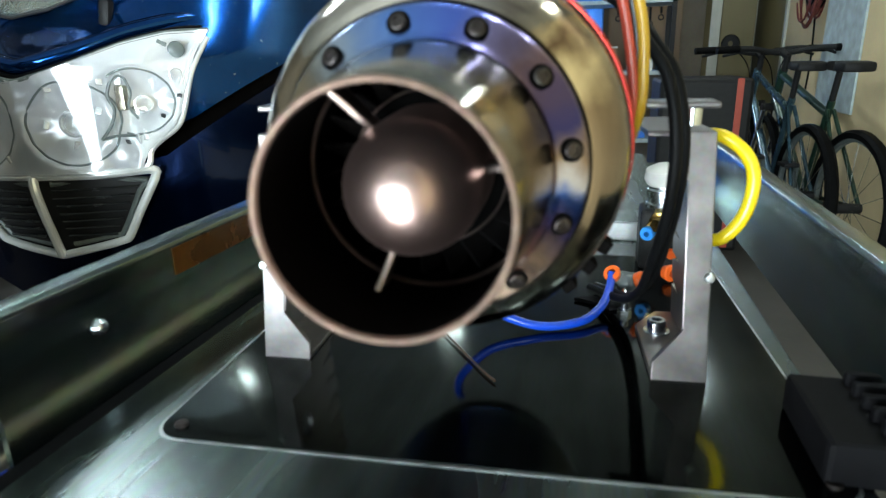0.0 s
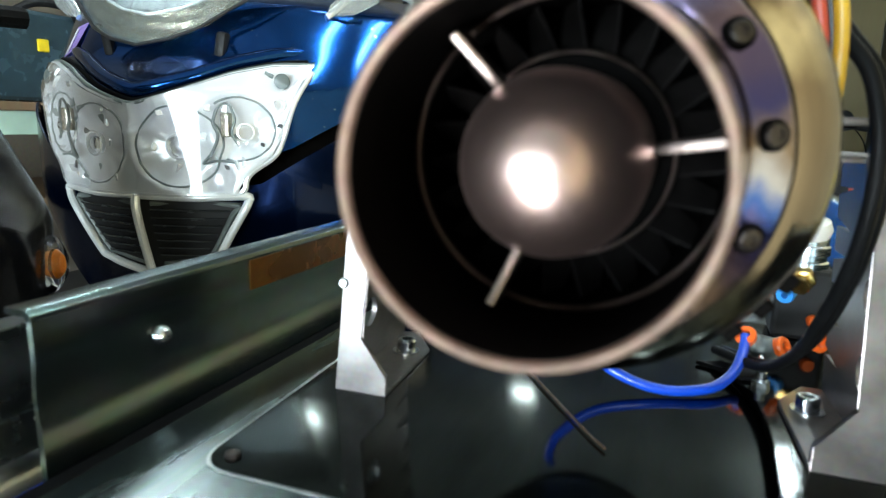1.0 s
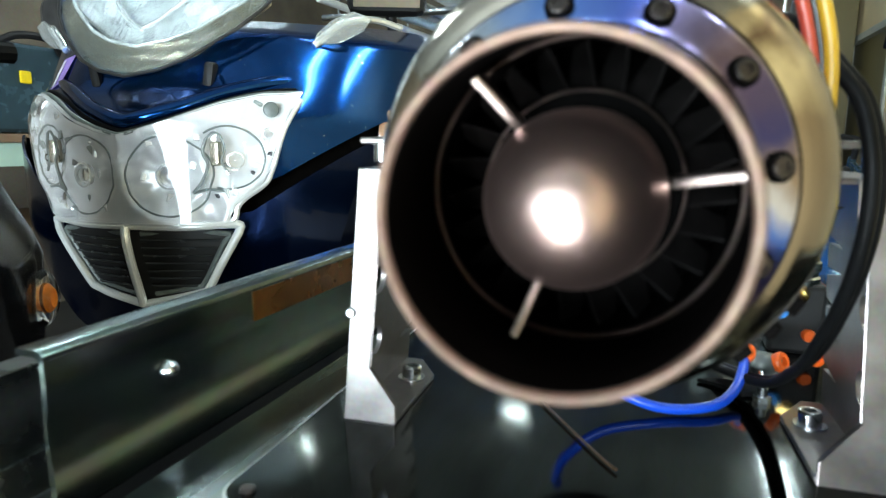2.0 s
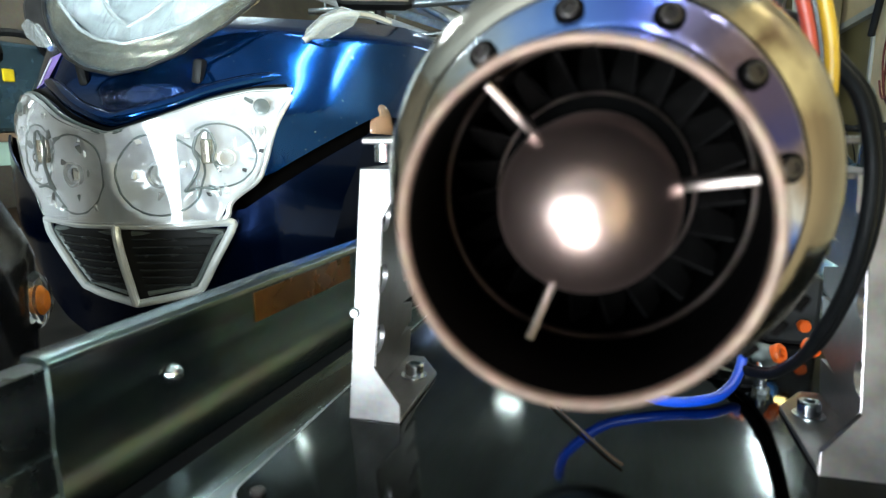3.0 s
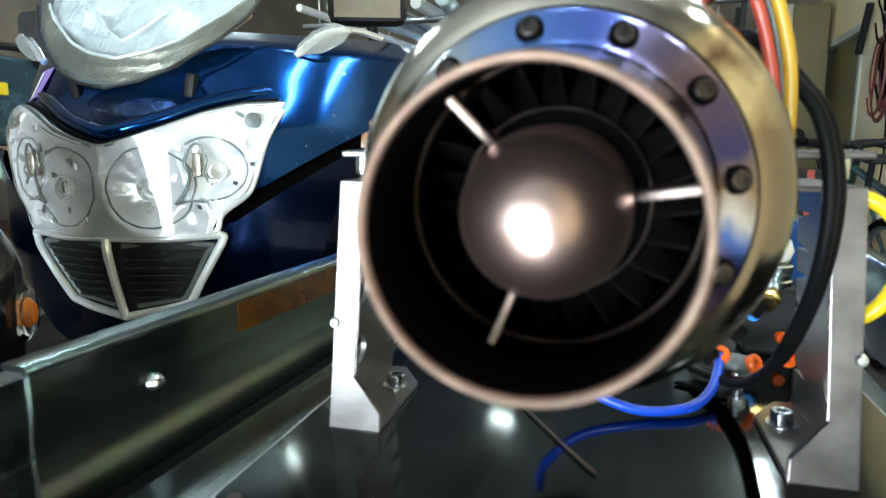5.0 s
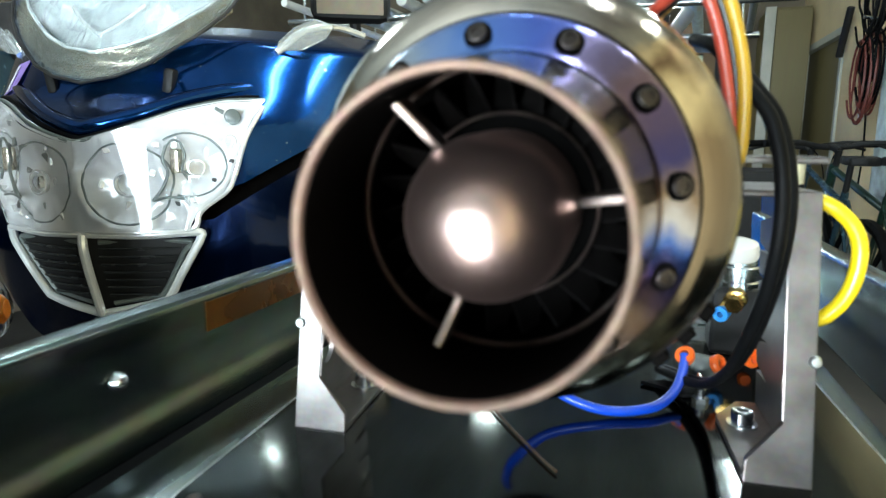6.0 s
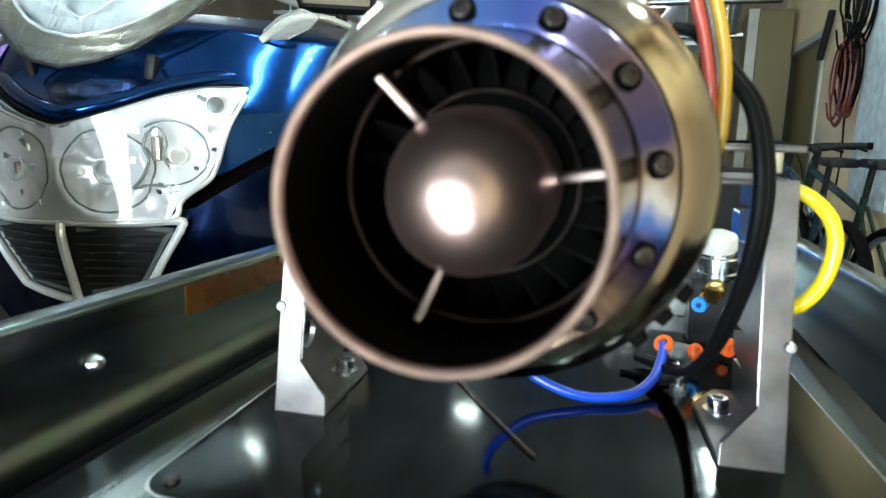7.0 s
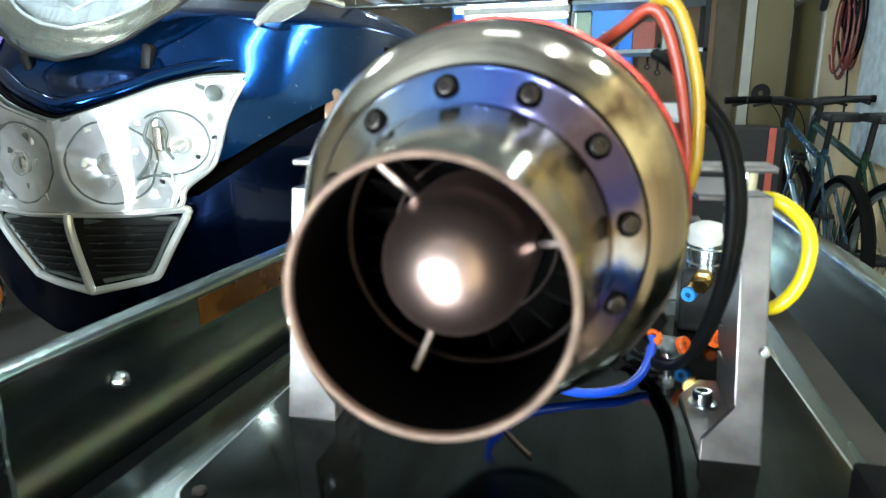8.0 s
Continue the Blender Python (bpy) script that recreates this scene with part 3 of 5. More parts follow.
part("red_band", lathe(bmesh.new(), [(0.0641, 0.0995), (0.0655, 0.0995), (0.0664, 0.1008), (0.0664, 0.1180), (0.0655, 0.1192), (0.0641, 0.1192)], 96, None, True), M_RED, turbine, "red anodised band")
part("intake", lathe(bmesh.new(), [(0.04, 0.2302), (0.048, 0.2302), (0.052, 0.245), (0.050, 0.248), (0.046, 0.243), (0.0, 0.243)], 48), M_BLACK, turbine)
for a in (-30, -38, -47):
    c, s = math.cos(radians(a)), math.sin(radians(a))
    m = Matrix.Translation((0.0655 * c, 0.088, 0.0655 * s)) @ Matrix.Rotation(radians(-a), 4, "Y")
    bm = boxed(-0.0025, 0.0022, -0.003, 0.005, -0.0026, 0.0026, 0.0006)
    bmesh.ops.transform(bm, matrix=m, verts=bm.verts)
    part("clamp_lug", bm, M_SOOTSHADE, turbine, "small sooty clamp lug")
weld = bmesh.new()
lathe(weld, [(0.0490, 0.0602), (0.0496, 0.0601), (0.0499, 0.0607), (0.0494, 0.0612)], 96, None, True)
part("weld_bead", weld, M_SOOTSHADE, turbine)
# ears that rest on the brackets
for s in (-1, 1):
    bm = boxed(s * 0.060 if s > 0 else -0.1055, 0.108 if s > 0 else -0.060, 0.158, 0.176, 0.0080, 0.0108, 0.0008)
    part("mounting_ear", bm, M_BRKT, turbine, "flat pale mounting bar")
    bm = bmesh.new()
    lathe(bm, [(0, 0), (0.0045, 0), (0.0045, 0.0085), (0, 0.0085)], 16, frame_on((s * 0.098, 0.168, 0.0), (0, 0, 1)))
    part("spacer", bm, M_ZINC, turbine)


# ---- brackets ----
def bracket(name, s, x, y, yaw, lean, label):
    """s: +1 with its outer face to +x. Folded plate: side, front flange, foot and top."""
    th = thing(name, pose(x, y, 0, 0, 0, yaw), label, "bracket", "turbine brackets")
    hgt, wid = 0.119, 0.084
    outline = [(0, 0), (0, hgt), (-0.0165, hgt), (-0.0165, 0.104), (-0.0108, 0.096), (-0.0108, 0.026), (-0.0255, 0.010), (-0.0260, 0.0)]
    part("front_flange", slab(bmesh.new(), outline, lambda a, b, c: (s * a, c, b), 0.0026, 0.0006), M_BRKT, th)
    bm = holed(bmesh.new(), 0.0027, wid, 0.0028, hgt - 0.0028, [(0.03, 0.03, 0.0075), (0.03, 0.062, 0.0075), (0.03, 0.093, 0.0075)], lambda a, b, c: (-s * c, a, b), 0.0026)
    part("side_plate", bm, M_BRKT, th)
    foot = [(0, 0.0027), (-0.026, 0.0027), (-0.026, 0.062), (-0.012, wid), (0, wid)]
    part("foot_plate", slab(bmesh.new(), foot, lambda a, b, c: (s * a, b, c), 0.0026, 0.0006), M_BRKT, th)
    part("top_plate", boxed(min(0, -s * 0.03), max(0, -s * 0.03), 0.0027, wid - 0.01, hgt - 0.0026, hgt, 0.0006), M_BRKT, th)
    bx = -s * 0.0155
    bm = bmesh.new()
    lathe(bm, [(0, 0.0026), (0.0072, 0.0026), (0.0072, 0.0036), (0, 0.0036)], 24, frame_on((bx, 0.053, 0), (0, 0, 1)))
    part("washer", bm, M_ZINC, th)
    cap_screw("bolt", (bx, 0.053, 0.0036), (0, 0, 1), 0.0052, 0.0062, M_ZINC, th, "bright socket-head bolt")
    for zz in (0.052,):
        bm = bmesh.new()
        lathe(bm, [(0, 0.0018), (0.0018, 0.0016), (0.0026, 0), (0, 0)], 12, frame_on((-s * 0.0008, 0.0, zz), (0, -1, 0)))
        part("weld_spot", bm, M_EDGE, th)
    shear = Matrix(((1, 0, lean[0], 0), (0, 1, lean[1], 0), (0, 0, 1, 0), (0, 0, 0, 1)))
    for o in th.children:
        o.data.transform(shear)
    return th


bracket("mounting_bracket", -1, -0.1105, 0.160, 3.5, (0.055, 0.05), "pale aluminium bracket with round holes, bolted beside the rivet rail")
bracket("mounting_bracket", 1, 0.116, 0.174, 3.5, (-0.03, 0.11), "pale aluminium bracket bolted beside the coloured hoses")

# ---- hoses, wires and fittings on the cart ----
def line(name, pts, r, material, label, category="hose"):
    return tagged(part(name, hose(bmesh.new(), pts, r), material), label, category)


line("blue_hose", [(0.073, 0.273, 0.020), (0.0715, 0.262, 0.013), (0.066, 0.246, 0.0065), (0.054, 0.229, 0.0038), (0.030, 0.219, 0.0042), (0.004, 0.219, 0.0134), (-0.014, 0.222, 0.033), (-0.020, 0.236, 0.052), (-0.021, 0.25, 0.064)], 0.0026, M_TBLUE, "blue plastic air hose looping down to the deck")
line("yellow_hose", [(0.112, 0.232, 0.112), (0.1210, 0.223, 0.1125), (0.1325, 0.222, 0.1035), (0.1372, 0.222, 0.0905), (0.1347, 0.222, 0.073), (0.126, 0.222, 0.0605), (0.116, 0.228, 0.056)], 0.0034, M_TYEL, "bright yellow plastic hose bent beside the bracket")
line("black_cable", [(0.060, 0.185, 0.178), (0.066, 0.165, 0.172), (0.0765, 0.155, 0.157), (0.0850, 0.150, 0.143), (0.0895, 0.148, 0.118), (0.0893, 0.155, 0.088), (0.0865, 0.180, 0.055), (0.085, 0.215, 0.030), (0.078, 0.245, 0.014), (0.060, 0.285, 0.006)], 0.0025, M_RUBBER, "thick black rubber cable hanging past the bracket", "cable")
line("black_cable", [(0.064, 0.190, 0.178), (0.070, 0.172, 0.172), (0.0800, 0.160, 0.157), (0.0885, 0.156, 0.143), (0.0935, 0.155, 0.118), (0.0930, 0.162, 0.088), (0.0900, 0.187, 0.053), (0.087, 0.222, 0.029), (0.081, 0.252, 0.013), (0.064, 0.292, 0.0045)], 0.0025, M_RUBBER, "second black rubber cable hanging past the bracket", "cable")
line("red_wire", [(0.036, 0.170, 0.181), (0.046, 0.155, 0.186), (0.0545, 0.15, 0.1915), (0.0605, 0.15, 0.187), (0.0665, 0.15, 0.170), (0.0710, 0.15, 0.147), (0.0725, 0.152, 0.130), (0.070, 0.160, 0.118)], 0.0021, M_TRED, "red silicone wire arching over the turbine", "wire")
line("grey_wire", [(0.039, 0.174, 0.181), (0.049, 0.160, 0.187), (0.0575, 0.153, 0.192), (0.0640, 0.152, 0.188), (0.0700, 0.152, 0.170), (0.0738, 0.152, 0.147), (0.0742, 0.156, 0.130), (0.071, 0.164, 0.118)], 0.0017, M_TGREY, "grey silicone wire arching over the turbine", "wire")
line("yellow_wire", [(0.041, 0.178, 0.182), (0.052, 0.160, 0.190), (0.0605, 0.15, 0.1945), (0.0672, 0.15, 0.187), (0.0738, 0.15, 0.164), (0.0755, 0.15, 0.141), (0.0745, 0.153, 0.128), (0.072, 0.165, 0.115)], 0.0022, M_TAMB, "amber yellow wire arching over the turbine", "wire")
line("brown_line", [(-0.044, 0.240, 0.0014), (-0.030, 0.219, 0.0014), (-0.010, 0.190, 0.0014), (0.009, 0.1635, 0.0014), (0.016, 0.155, 0.0014)], 0.0006, M_TBRN, "thin brown line lying on the polished plate", "wire")
tee = thing("tee_fitting", pose(0.080, 0.276, 0.0), "grey push-in tee with orange collars on a stud", "fitting")
bm = bmesh.new()
rod(bm, (-0.006, 0, 0.016), (0.011, 0, 0.014), 0.0055)
bmesh.ops.create_uvsphere(bm, u_segments=20, v_segments=12, radius=0.0072, matrix=Matrix.Translation((0.003, -0.001, 0.0135)))
part("body", bm, M_GREY, tee)
for p, w in (((-0.0065, -0.003, 0.0195), (-0.35, -0.5, 0.6)), ((0.0100, -0.003, 0.0165), (0.7, -0.5, 0.35)), ((0.029, 0.01, 0.018), (0.5, -0.6, 0.1))):
    bm = bmesh.new()
    lathe(bm, [(0.0028, 0.003), (0.0050, 0.0028), (0.0056, 0.0015), (0.0046, -0.003), (0.0028, -0.003)], 20, frame_on(p, w), True)
    part("release_collar", bm, M_ORANGE, tee, "orange release collar")
bm = bmesh.new()
rod(bm, (0.001, -0.02, 0.0), (0.001, -0.02, 0.008), 0.0026)
rod(bm, (0.001, -0.02, 0.006), (0.001, -0.008, 0.011), 0.002)
lathe(bm, [(0, 0.0), (0.0045, 0.0), (0.0045, 0.003), (0, 0.003)], 6, frame_on((0.001, -0.02, 0.0), (0, 0, 1)))
part("stud", bm, M_ZINC, tee, "bright threaded stud")
valve = thing("solenoid_valve", pose(0.112, 0.345, 0.0), "small valve with brass fitting, blue collar and white cap", "valve")
bm = boxed(-0.018, 0.014, 0.0, 0.03, 0.0, 0.045, 0.003)
part("body", bm, M_BLACK, valve)
bm = bmesh.new()
lathe(bm, [(0, 0.0), (0.0125, 0.0), (0.0125, 0.004), (0.0112, 0.005), (0.0112, 0.008), (0.0125, 0.009), (0.0125, 0.014), (0.0112, 0.015), (0.0112, 0.020), (0, 0.020)], 28, frame_on((-0.002, 0.012, 0.0445), (0, 0, 1)))
part("coil", bm, M_ZINC, valve, "ribbed metal coil")
bm = bmesh.new()
lathe(bm, [(0, 0), (0.012, 0), (0.0135, 0.004), (0.012, 0.010), (0.006, 0.013), (0, 0.0135)], 28, frame_on((-0.003, 0.012, 0.0640), (-0.1, -0.2, 1)))
part("cap", bm, M_WHITE, valve, "white plastic cap")
bm = bmesh.new()
lathe(bm, [(0, 0), (0.0075, 0), (0.0075, 0.006), (0.0055, 0.007), (0.0055, 0.014), (0, 0.014)], 6, frame_on((-0.004, 0.0005, 0.040), (-0.25, -1, -0.25)))
part("brass_fitting", bm, M_BRASS, valve, "hexagonal brass fitting")
bm = bmesh.new()
lathe(bm, [(0.002, 0.004), (0.0048, 0.004), (0.0052, 0.002), (0.004, -0.006), (0.002, -0.006)], 18, frame_on((-0.0125, -0.006, 0.030), (-0.5, -1, -0.1)), True)
part("release_collar", bm, M_COLLAR, valve, "light blue collar")
bm = bmesh.new()
rod(bm, (-0.008, 0.0005, 0.037), (-0.0125, -0.004, 0.031), 0.0036)
part("elbow", bm, M_BRASS, valve)
for p in ((0.004, -0.002, 0.014),):
    bm = bmesh.new()
    lathe(bm, [(0, 0.004), (0.0035, 0.004), (0.0042, 0.002), (0.003, -0.003), (0, -0.003)], 16, frame_on(p, (0.2, -1, 0)))
    part("plug", bm, M_ORANGE, valve, "orange plug")
tag = thing("rubber_flap", pose(0.050, 0.262, 0), "black rubber tag lying on the deck", "rubber flap")
part("flap", slab(bmesh.new(), [(0, 0.01), (0.012, 0.016), (0.03, 0.012), (0.032, 0.0), (0.022, -0.004), (0.016, 0.004)], lambda a, b, c: (a, b, 0.0002 + c), 0.0022, 0.0005), M_RUBBER, tag)
block = thing("connector_block", pose(0.145, 0.104, -0.0010), "black ribbed plastic connector block on the deck", "connector")
part("body", boxed(0.0, 0.032, 0.0, 0.056, 0.0, 0.018, 0.0025), M_DULL, block)
for k in range(5):
    part("rib", boxed(0.020, 0.034, 0.008 + k * 0.0095, 0.0125 + k * 0.0095, 0.0175, 0.024, 0.0015), M_DULL, block)
cloth = bmesh.new()
for i in range(14):
    for j in range(14):
        cloth.verts.new((-0.40 + i * 0.0125, -0.05 + j * 0.014, -0.05 + 0.012 * math.sin(i * 0.9 + j * 0.4) + 0.01 * math.cos(j * 1.3) - 0.001 * i))
cloth.verts.ensure_lookup_table()
for i in range(13):
    for j in range(13):
        cloth.faces.new([cloth.verts[a] for a in (i * 14 + j, i * 14 + 14 + j, i * 14 + 15 + j, i * 14 + j + 1)])
r = bmesh.ops.solidify(cloth, geom=cloth.faces[:], thickness=0.004)
crate = thing("tool_trolley", pose(-0.36, 0.03, FLOOR), "dark tool trolley with a blue cloth over it", "trolley")
part("cabinet", boxed(-0.1, 0.13, -0.15, 0.2, 0.06, H - 0.09, 0.01), M_BLACK, crate)
for x in (-0.08, 0.11):
    for y in (-0.13, 0.18):
        bm = bmesh.new()
        lathe(bm, [(0, -0.012), (0.03, -0.012), (0.03, 0.012), (0, 0.012)], 20, frame_on((x, y, 0.03), (1, 0, 0)))
        part("wheel", bm, M_RUBBER, crate)
for v in cloth.verts:
    v.co.z -= 0.022
tagged(part("blue_cloth", cloth, M_CLOTH), "crumpled blue cloth draped on the trolley", "cloth")

# ---- blue touring motorcycle ----
def nose(u, z):
    """How far the fairing stands back from its foremost point at the offset u and the height z."""
    a = min(abs(u) / 0.40, 0.999)
    return 0.36 * (1 - math.sqrt(1 - a * a)) + 0.12 * (math.sqrt(u * u + 0.0004) - 0.02) + max(0, z - 0.16) * 0.6 + max(0, z - 0.30) * 2.2 + max(0, -0.03 - z) * 0.3


def along(table, x):
    for (a, b), (c, d) in zip(table, table[1:]):
        if x <= c:
            t = max(0, (x - a) / (c - a))
            return b + (d - b) * t
    return table[-1][1]


def shell(bm, zs, half, off, thick, nu=40, back=0.0, dip=None, lift=None):
    """A curved skin over the nose: rows at the heights zs, half(z) wide to both sides, off proud of the nose's own surface; lift(u, z) raises its edge."""
    rows = []
    for z in zs:
        w = half(z)
        us = [w * math.sin(math.pi / 2 * (2 * k / nu - 1)) for k in range(nu + 1)]
        row = [(u, nose(u, z + (lift(u, z) if lift else 0)) - off + (dip(u, z) if dip else 0), z + (lift(u, z) if lift else 0)) for u in us]
        if back:
            z = row[0][2]
            row = [(row[0][0] * 1.15, row[0][1] + back, z - 0.10)] + [(row[0][0] * 1.30, row[0][1] + back * 0.35, z - 0.02), (row[0][0] * 1.19, row[0][1] + back * 0.14, z - 0.005)] + row + [(row[-1][0] * 1.12, row[-1][1] + back * 0.14, z - 0.005), (row[-1][0] * 1.20, row[-1][1] + back * 0.35, z - 0.02), (row[-1][0] * 1.15, row[-1][1] + back, z - 0.10)]
        rows.append([bm.verts.new(p) for p in row])
    for a, b in zip(rows, rows[1:]):
        for k in range(len(a) - 1):
            bm.faces.new((a[k], a[k + 1], b[k + 1], b[k]))
    if thick:
        bmesh.ops.recalc_face_normals(bm, faces=bm.faces[:])
        bmesh.ops.solidify(bm, geom=bm.faces[:], thickness=thick)
    return bm


def patch(bm, top, low, u0, u1, off, thick, nu=44, nz=12):
    """A skin between the curves low(u) and top(u), off proud of the nose."""
    rows = []
    for k in range(nu + 1):
        u = u0 + (u1 - u0) * k / nu
        zt, zb = top(u), low(u)
        rows.append([bm.verts.new((u, nose(u, zb + (zt - zb) * j / nz) - (off(u) if callable(off) else off), zb + (zt - zb) * j / nz)) for j in range(nz + 1)])
    for a, b in zip(rows, rows[1:]):
        for j in range(nz):
            bm.faces.new((a[j], b[j], b[j + 1], a[j + 1]))
    if thick:
        bmesh.ops.recalc_face_normals(bm, faces=bm.faces[:])
        bmesh.ops.solidify(bm, geom=bm.faces[:], thickness=thick)
    return bm


BIKE = pose(-0.742, 0.640, 0, 0, 0, 9)
moto = thing("touring_motorcycle", BIKE, "metallic blue touring motorcycle with wide clear headlights and chrome grille", "motorcycle")
HALF = [(-0.23, 0.15), (-0.19, 0.22), (-0.14, 0.265), (-0.08, 0.285), (0.0, 0.31), (0.1, 0.36), (0.2, 0.385), (0.3, 0.37), (0.36, 0.33)]
half = lambda z: along(HALF, z)
ZS = [0.07 + 0.262 * k / 26 for k in range(27)]
# hollow below the screen
dip = lambda u, z: 0.035 * math.exp(-(u / 0.12) ** 2 - ((z - 0.215) / 0.035) ** 2)
part("fairing", shell(bmesh.new(), ZS, half, 0, 0.004, 56, 0.9, dip, lambda u, z: 0.68 * max(0, abs(u) - 0.205) * (0.36 - z) / 0.29), M_BLUE, moto, "metallic blue fairing")
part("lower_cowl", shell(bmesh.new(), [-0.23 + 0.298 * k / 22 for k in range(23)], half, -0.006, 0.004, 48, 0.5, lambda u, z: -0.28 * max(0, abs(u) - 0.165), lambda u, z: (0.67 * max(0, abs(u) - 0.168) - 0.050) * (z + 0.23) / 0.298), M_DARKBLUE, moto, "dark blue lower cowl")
# near-black sheet added as the recess's shade between fairing and lower cowl
part("recess_shade", shell(bmesh.new(), [0.0 + 0.27 * k / 14 for k in range(15)], half, -0.035, 0.003, 40, 0.4), M_SOOTSHADE, moto, "near-black sheet standing in for shade in the fairing gap")
TOP = [(0.000, 0.137), (0.029, 0.143), (0.076, 0.158), (0.143, 0.187), (0.191, 0.201), (0.241, 0.205)]
LOW = [(0.000, 0.006), (0.096, 0.004), (0.151, 0.008), (0.160, 0.030), (0.170, 0.043), (0.196, 0.065), (0.207, 0.09), (0.227, 0.165), (0.241, 0.2049)]
top, low = (lambda u: along(TOP, abs(u))), (lambda u: along(LOW, abs(u)))
BOWLS = [(0.070, 0.076, 0.066), (0.152, 0.104, 0.052), (0.200, 0.160, 0.030), (0.022, 0.118, 0.030), (0.115, 0.030, 0.034)]


def hollow(u, z):
    """Depth of the reflector bowls at (u, z), with fine flutes running out from each bowl's middle."""
    best = 0.0
    for bu, bz, r in BOWLS:
        du, dz = abs(u) - bu, z - bz
        q = (du * du + dz * dz) / (r * r)
        if q < 1:
            best = max(best, 0.017 * (1 - q) ** 0.8 * min(1, r / 0.05) + 0.0011 * math.cos(13 * math.atan2(dz, du)) * q)
    return min(best, 0.017)


bm, rows = bmesh.new(), []
for k in range(141):
    u = -0.240 + 0.480 * k / 140
    zt, zb = top(u), low(u)
    rows.append([bm.verts.new((u, nose(u, zb + (zt - zb) * j / 36) - 0.020 + hollow(u, zb + (zt - zb) * j / 36), zb + (zt - zb) * j / 36)) for j in range(37)])
for a, b in zip(rows, rows[1:]):
    for j in range(36):
        bm.faces.new((a[j], b[j], b[j + 1], a[j + 1]))
bmesh.ops.solidify(bm, geom=bm.faces[:], thickness=0.0008)
lamp = part("headlight", bm, M_BOWL, moto, "wide silver reflector with fluted bowls under clear lens", 50)
lens_off = lambda u: 0.027
lens = part("lens", patch(bmesh.new(), lambda u: top(u) - 0.003, lambda u: low(u) + 0.003, -0.235, 0.235, lens_off, 0.003, 64, 12), M_LENS, lamp, "clear curved headlight lens")
lens.visible_shadow = False
# rim between reflector and lens
pts = [(u, nose(u, top(u)) - 0.012, top(u)) for u in (-0.238, -0.19, -0.143, -0.1, -0.06, -0.025, 0, 0.025, 0.06, 0.1, 0.143, 0.19, 0.238)]
part("upper_rim", hose(bmesh.new(), pts, 0.0034, 10, 6), M_GREY, lamp, "grey upper rim")
pts = [(u, nose(u, low(u)) - 0.012, low(u)) for u in (-0.237, -0.222, -0.207, -0.196, -0.170, -0.160, -0.151, -0.1, -0.05, 0, 0.05, 0.1, 0.151, 0.160, 0.170, 0.196, 0.207, 0.222, 0.237)]
part("lower_rim", hose(bmesh.new(), pts, 0.0048, 10, 6), M_BRIGHT, lamp, "bright lower rim")


def bulb(u, z, r, tilt=0.0):
    """A bulb and its ring in the middle of a reflector bowl."""
    n = Vector((-(nose(u + 0.01, z) - nose(u - 0.01, z)) / 0.02 * -1, -1, 0.0)).normalized()
    n = Vector((-n.x if u < 0 and n.x > 0 else n.x, n.y, tilt)).normalized()
    p = Vector((u, nose(u, z) - 0.006, z))
    m = frame_on(p, n)
    bm = bmesh.new()
    lathe(bm, [(0, 0.013), (r * 0.10, 0.0125), (r * 0.17, 0.010), (r * 0.17, 0.002), (0, 0.002)], 20, m)
    part("bulb", bm, M_LENS, lamp, "clear bulb")
    bm = bmesh.new()
    lathe(bm, [(r * 0.30, 0.002), (r * 0.33, 0.009), (r * 0.28, 0.0095), (r * 0.25, 0.002)], 24, m, True)
    part("bulb_ring", bm, M_CHROME, lamp)


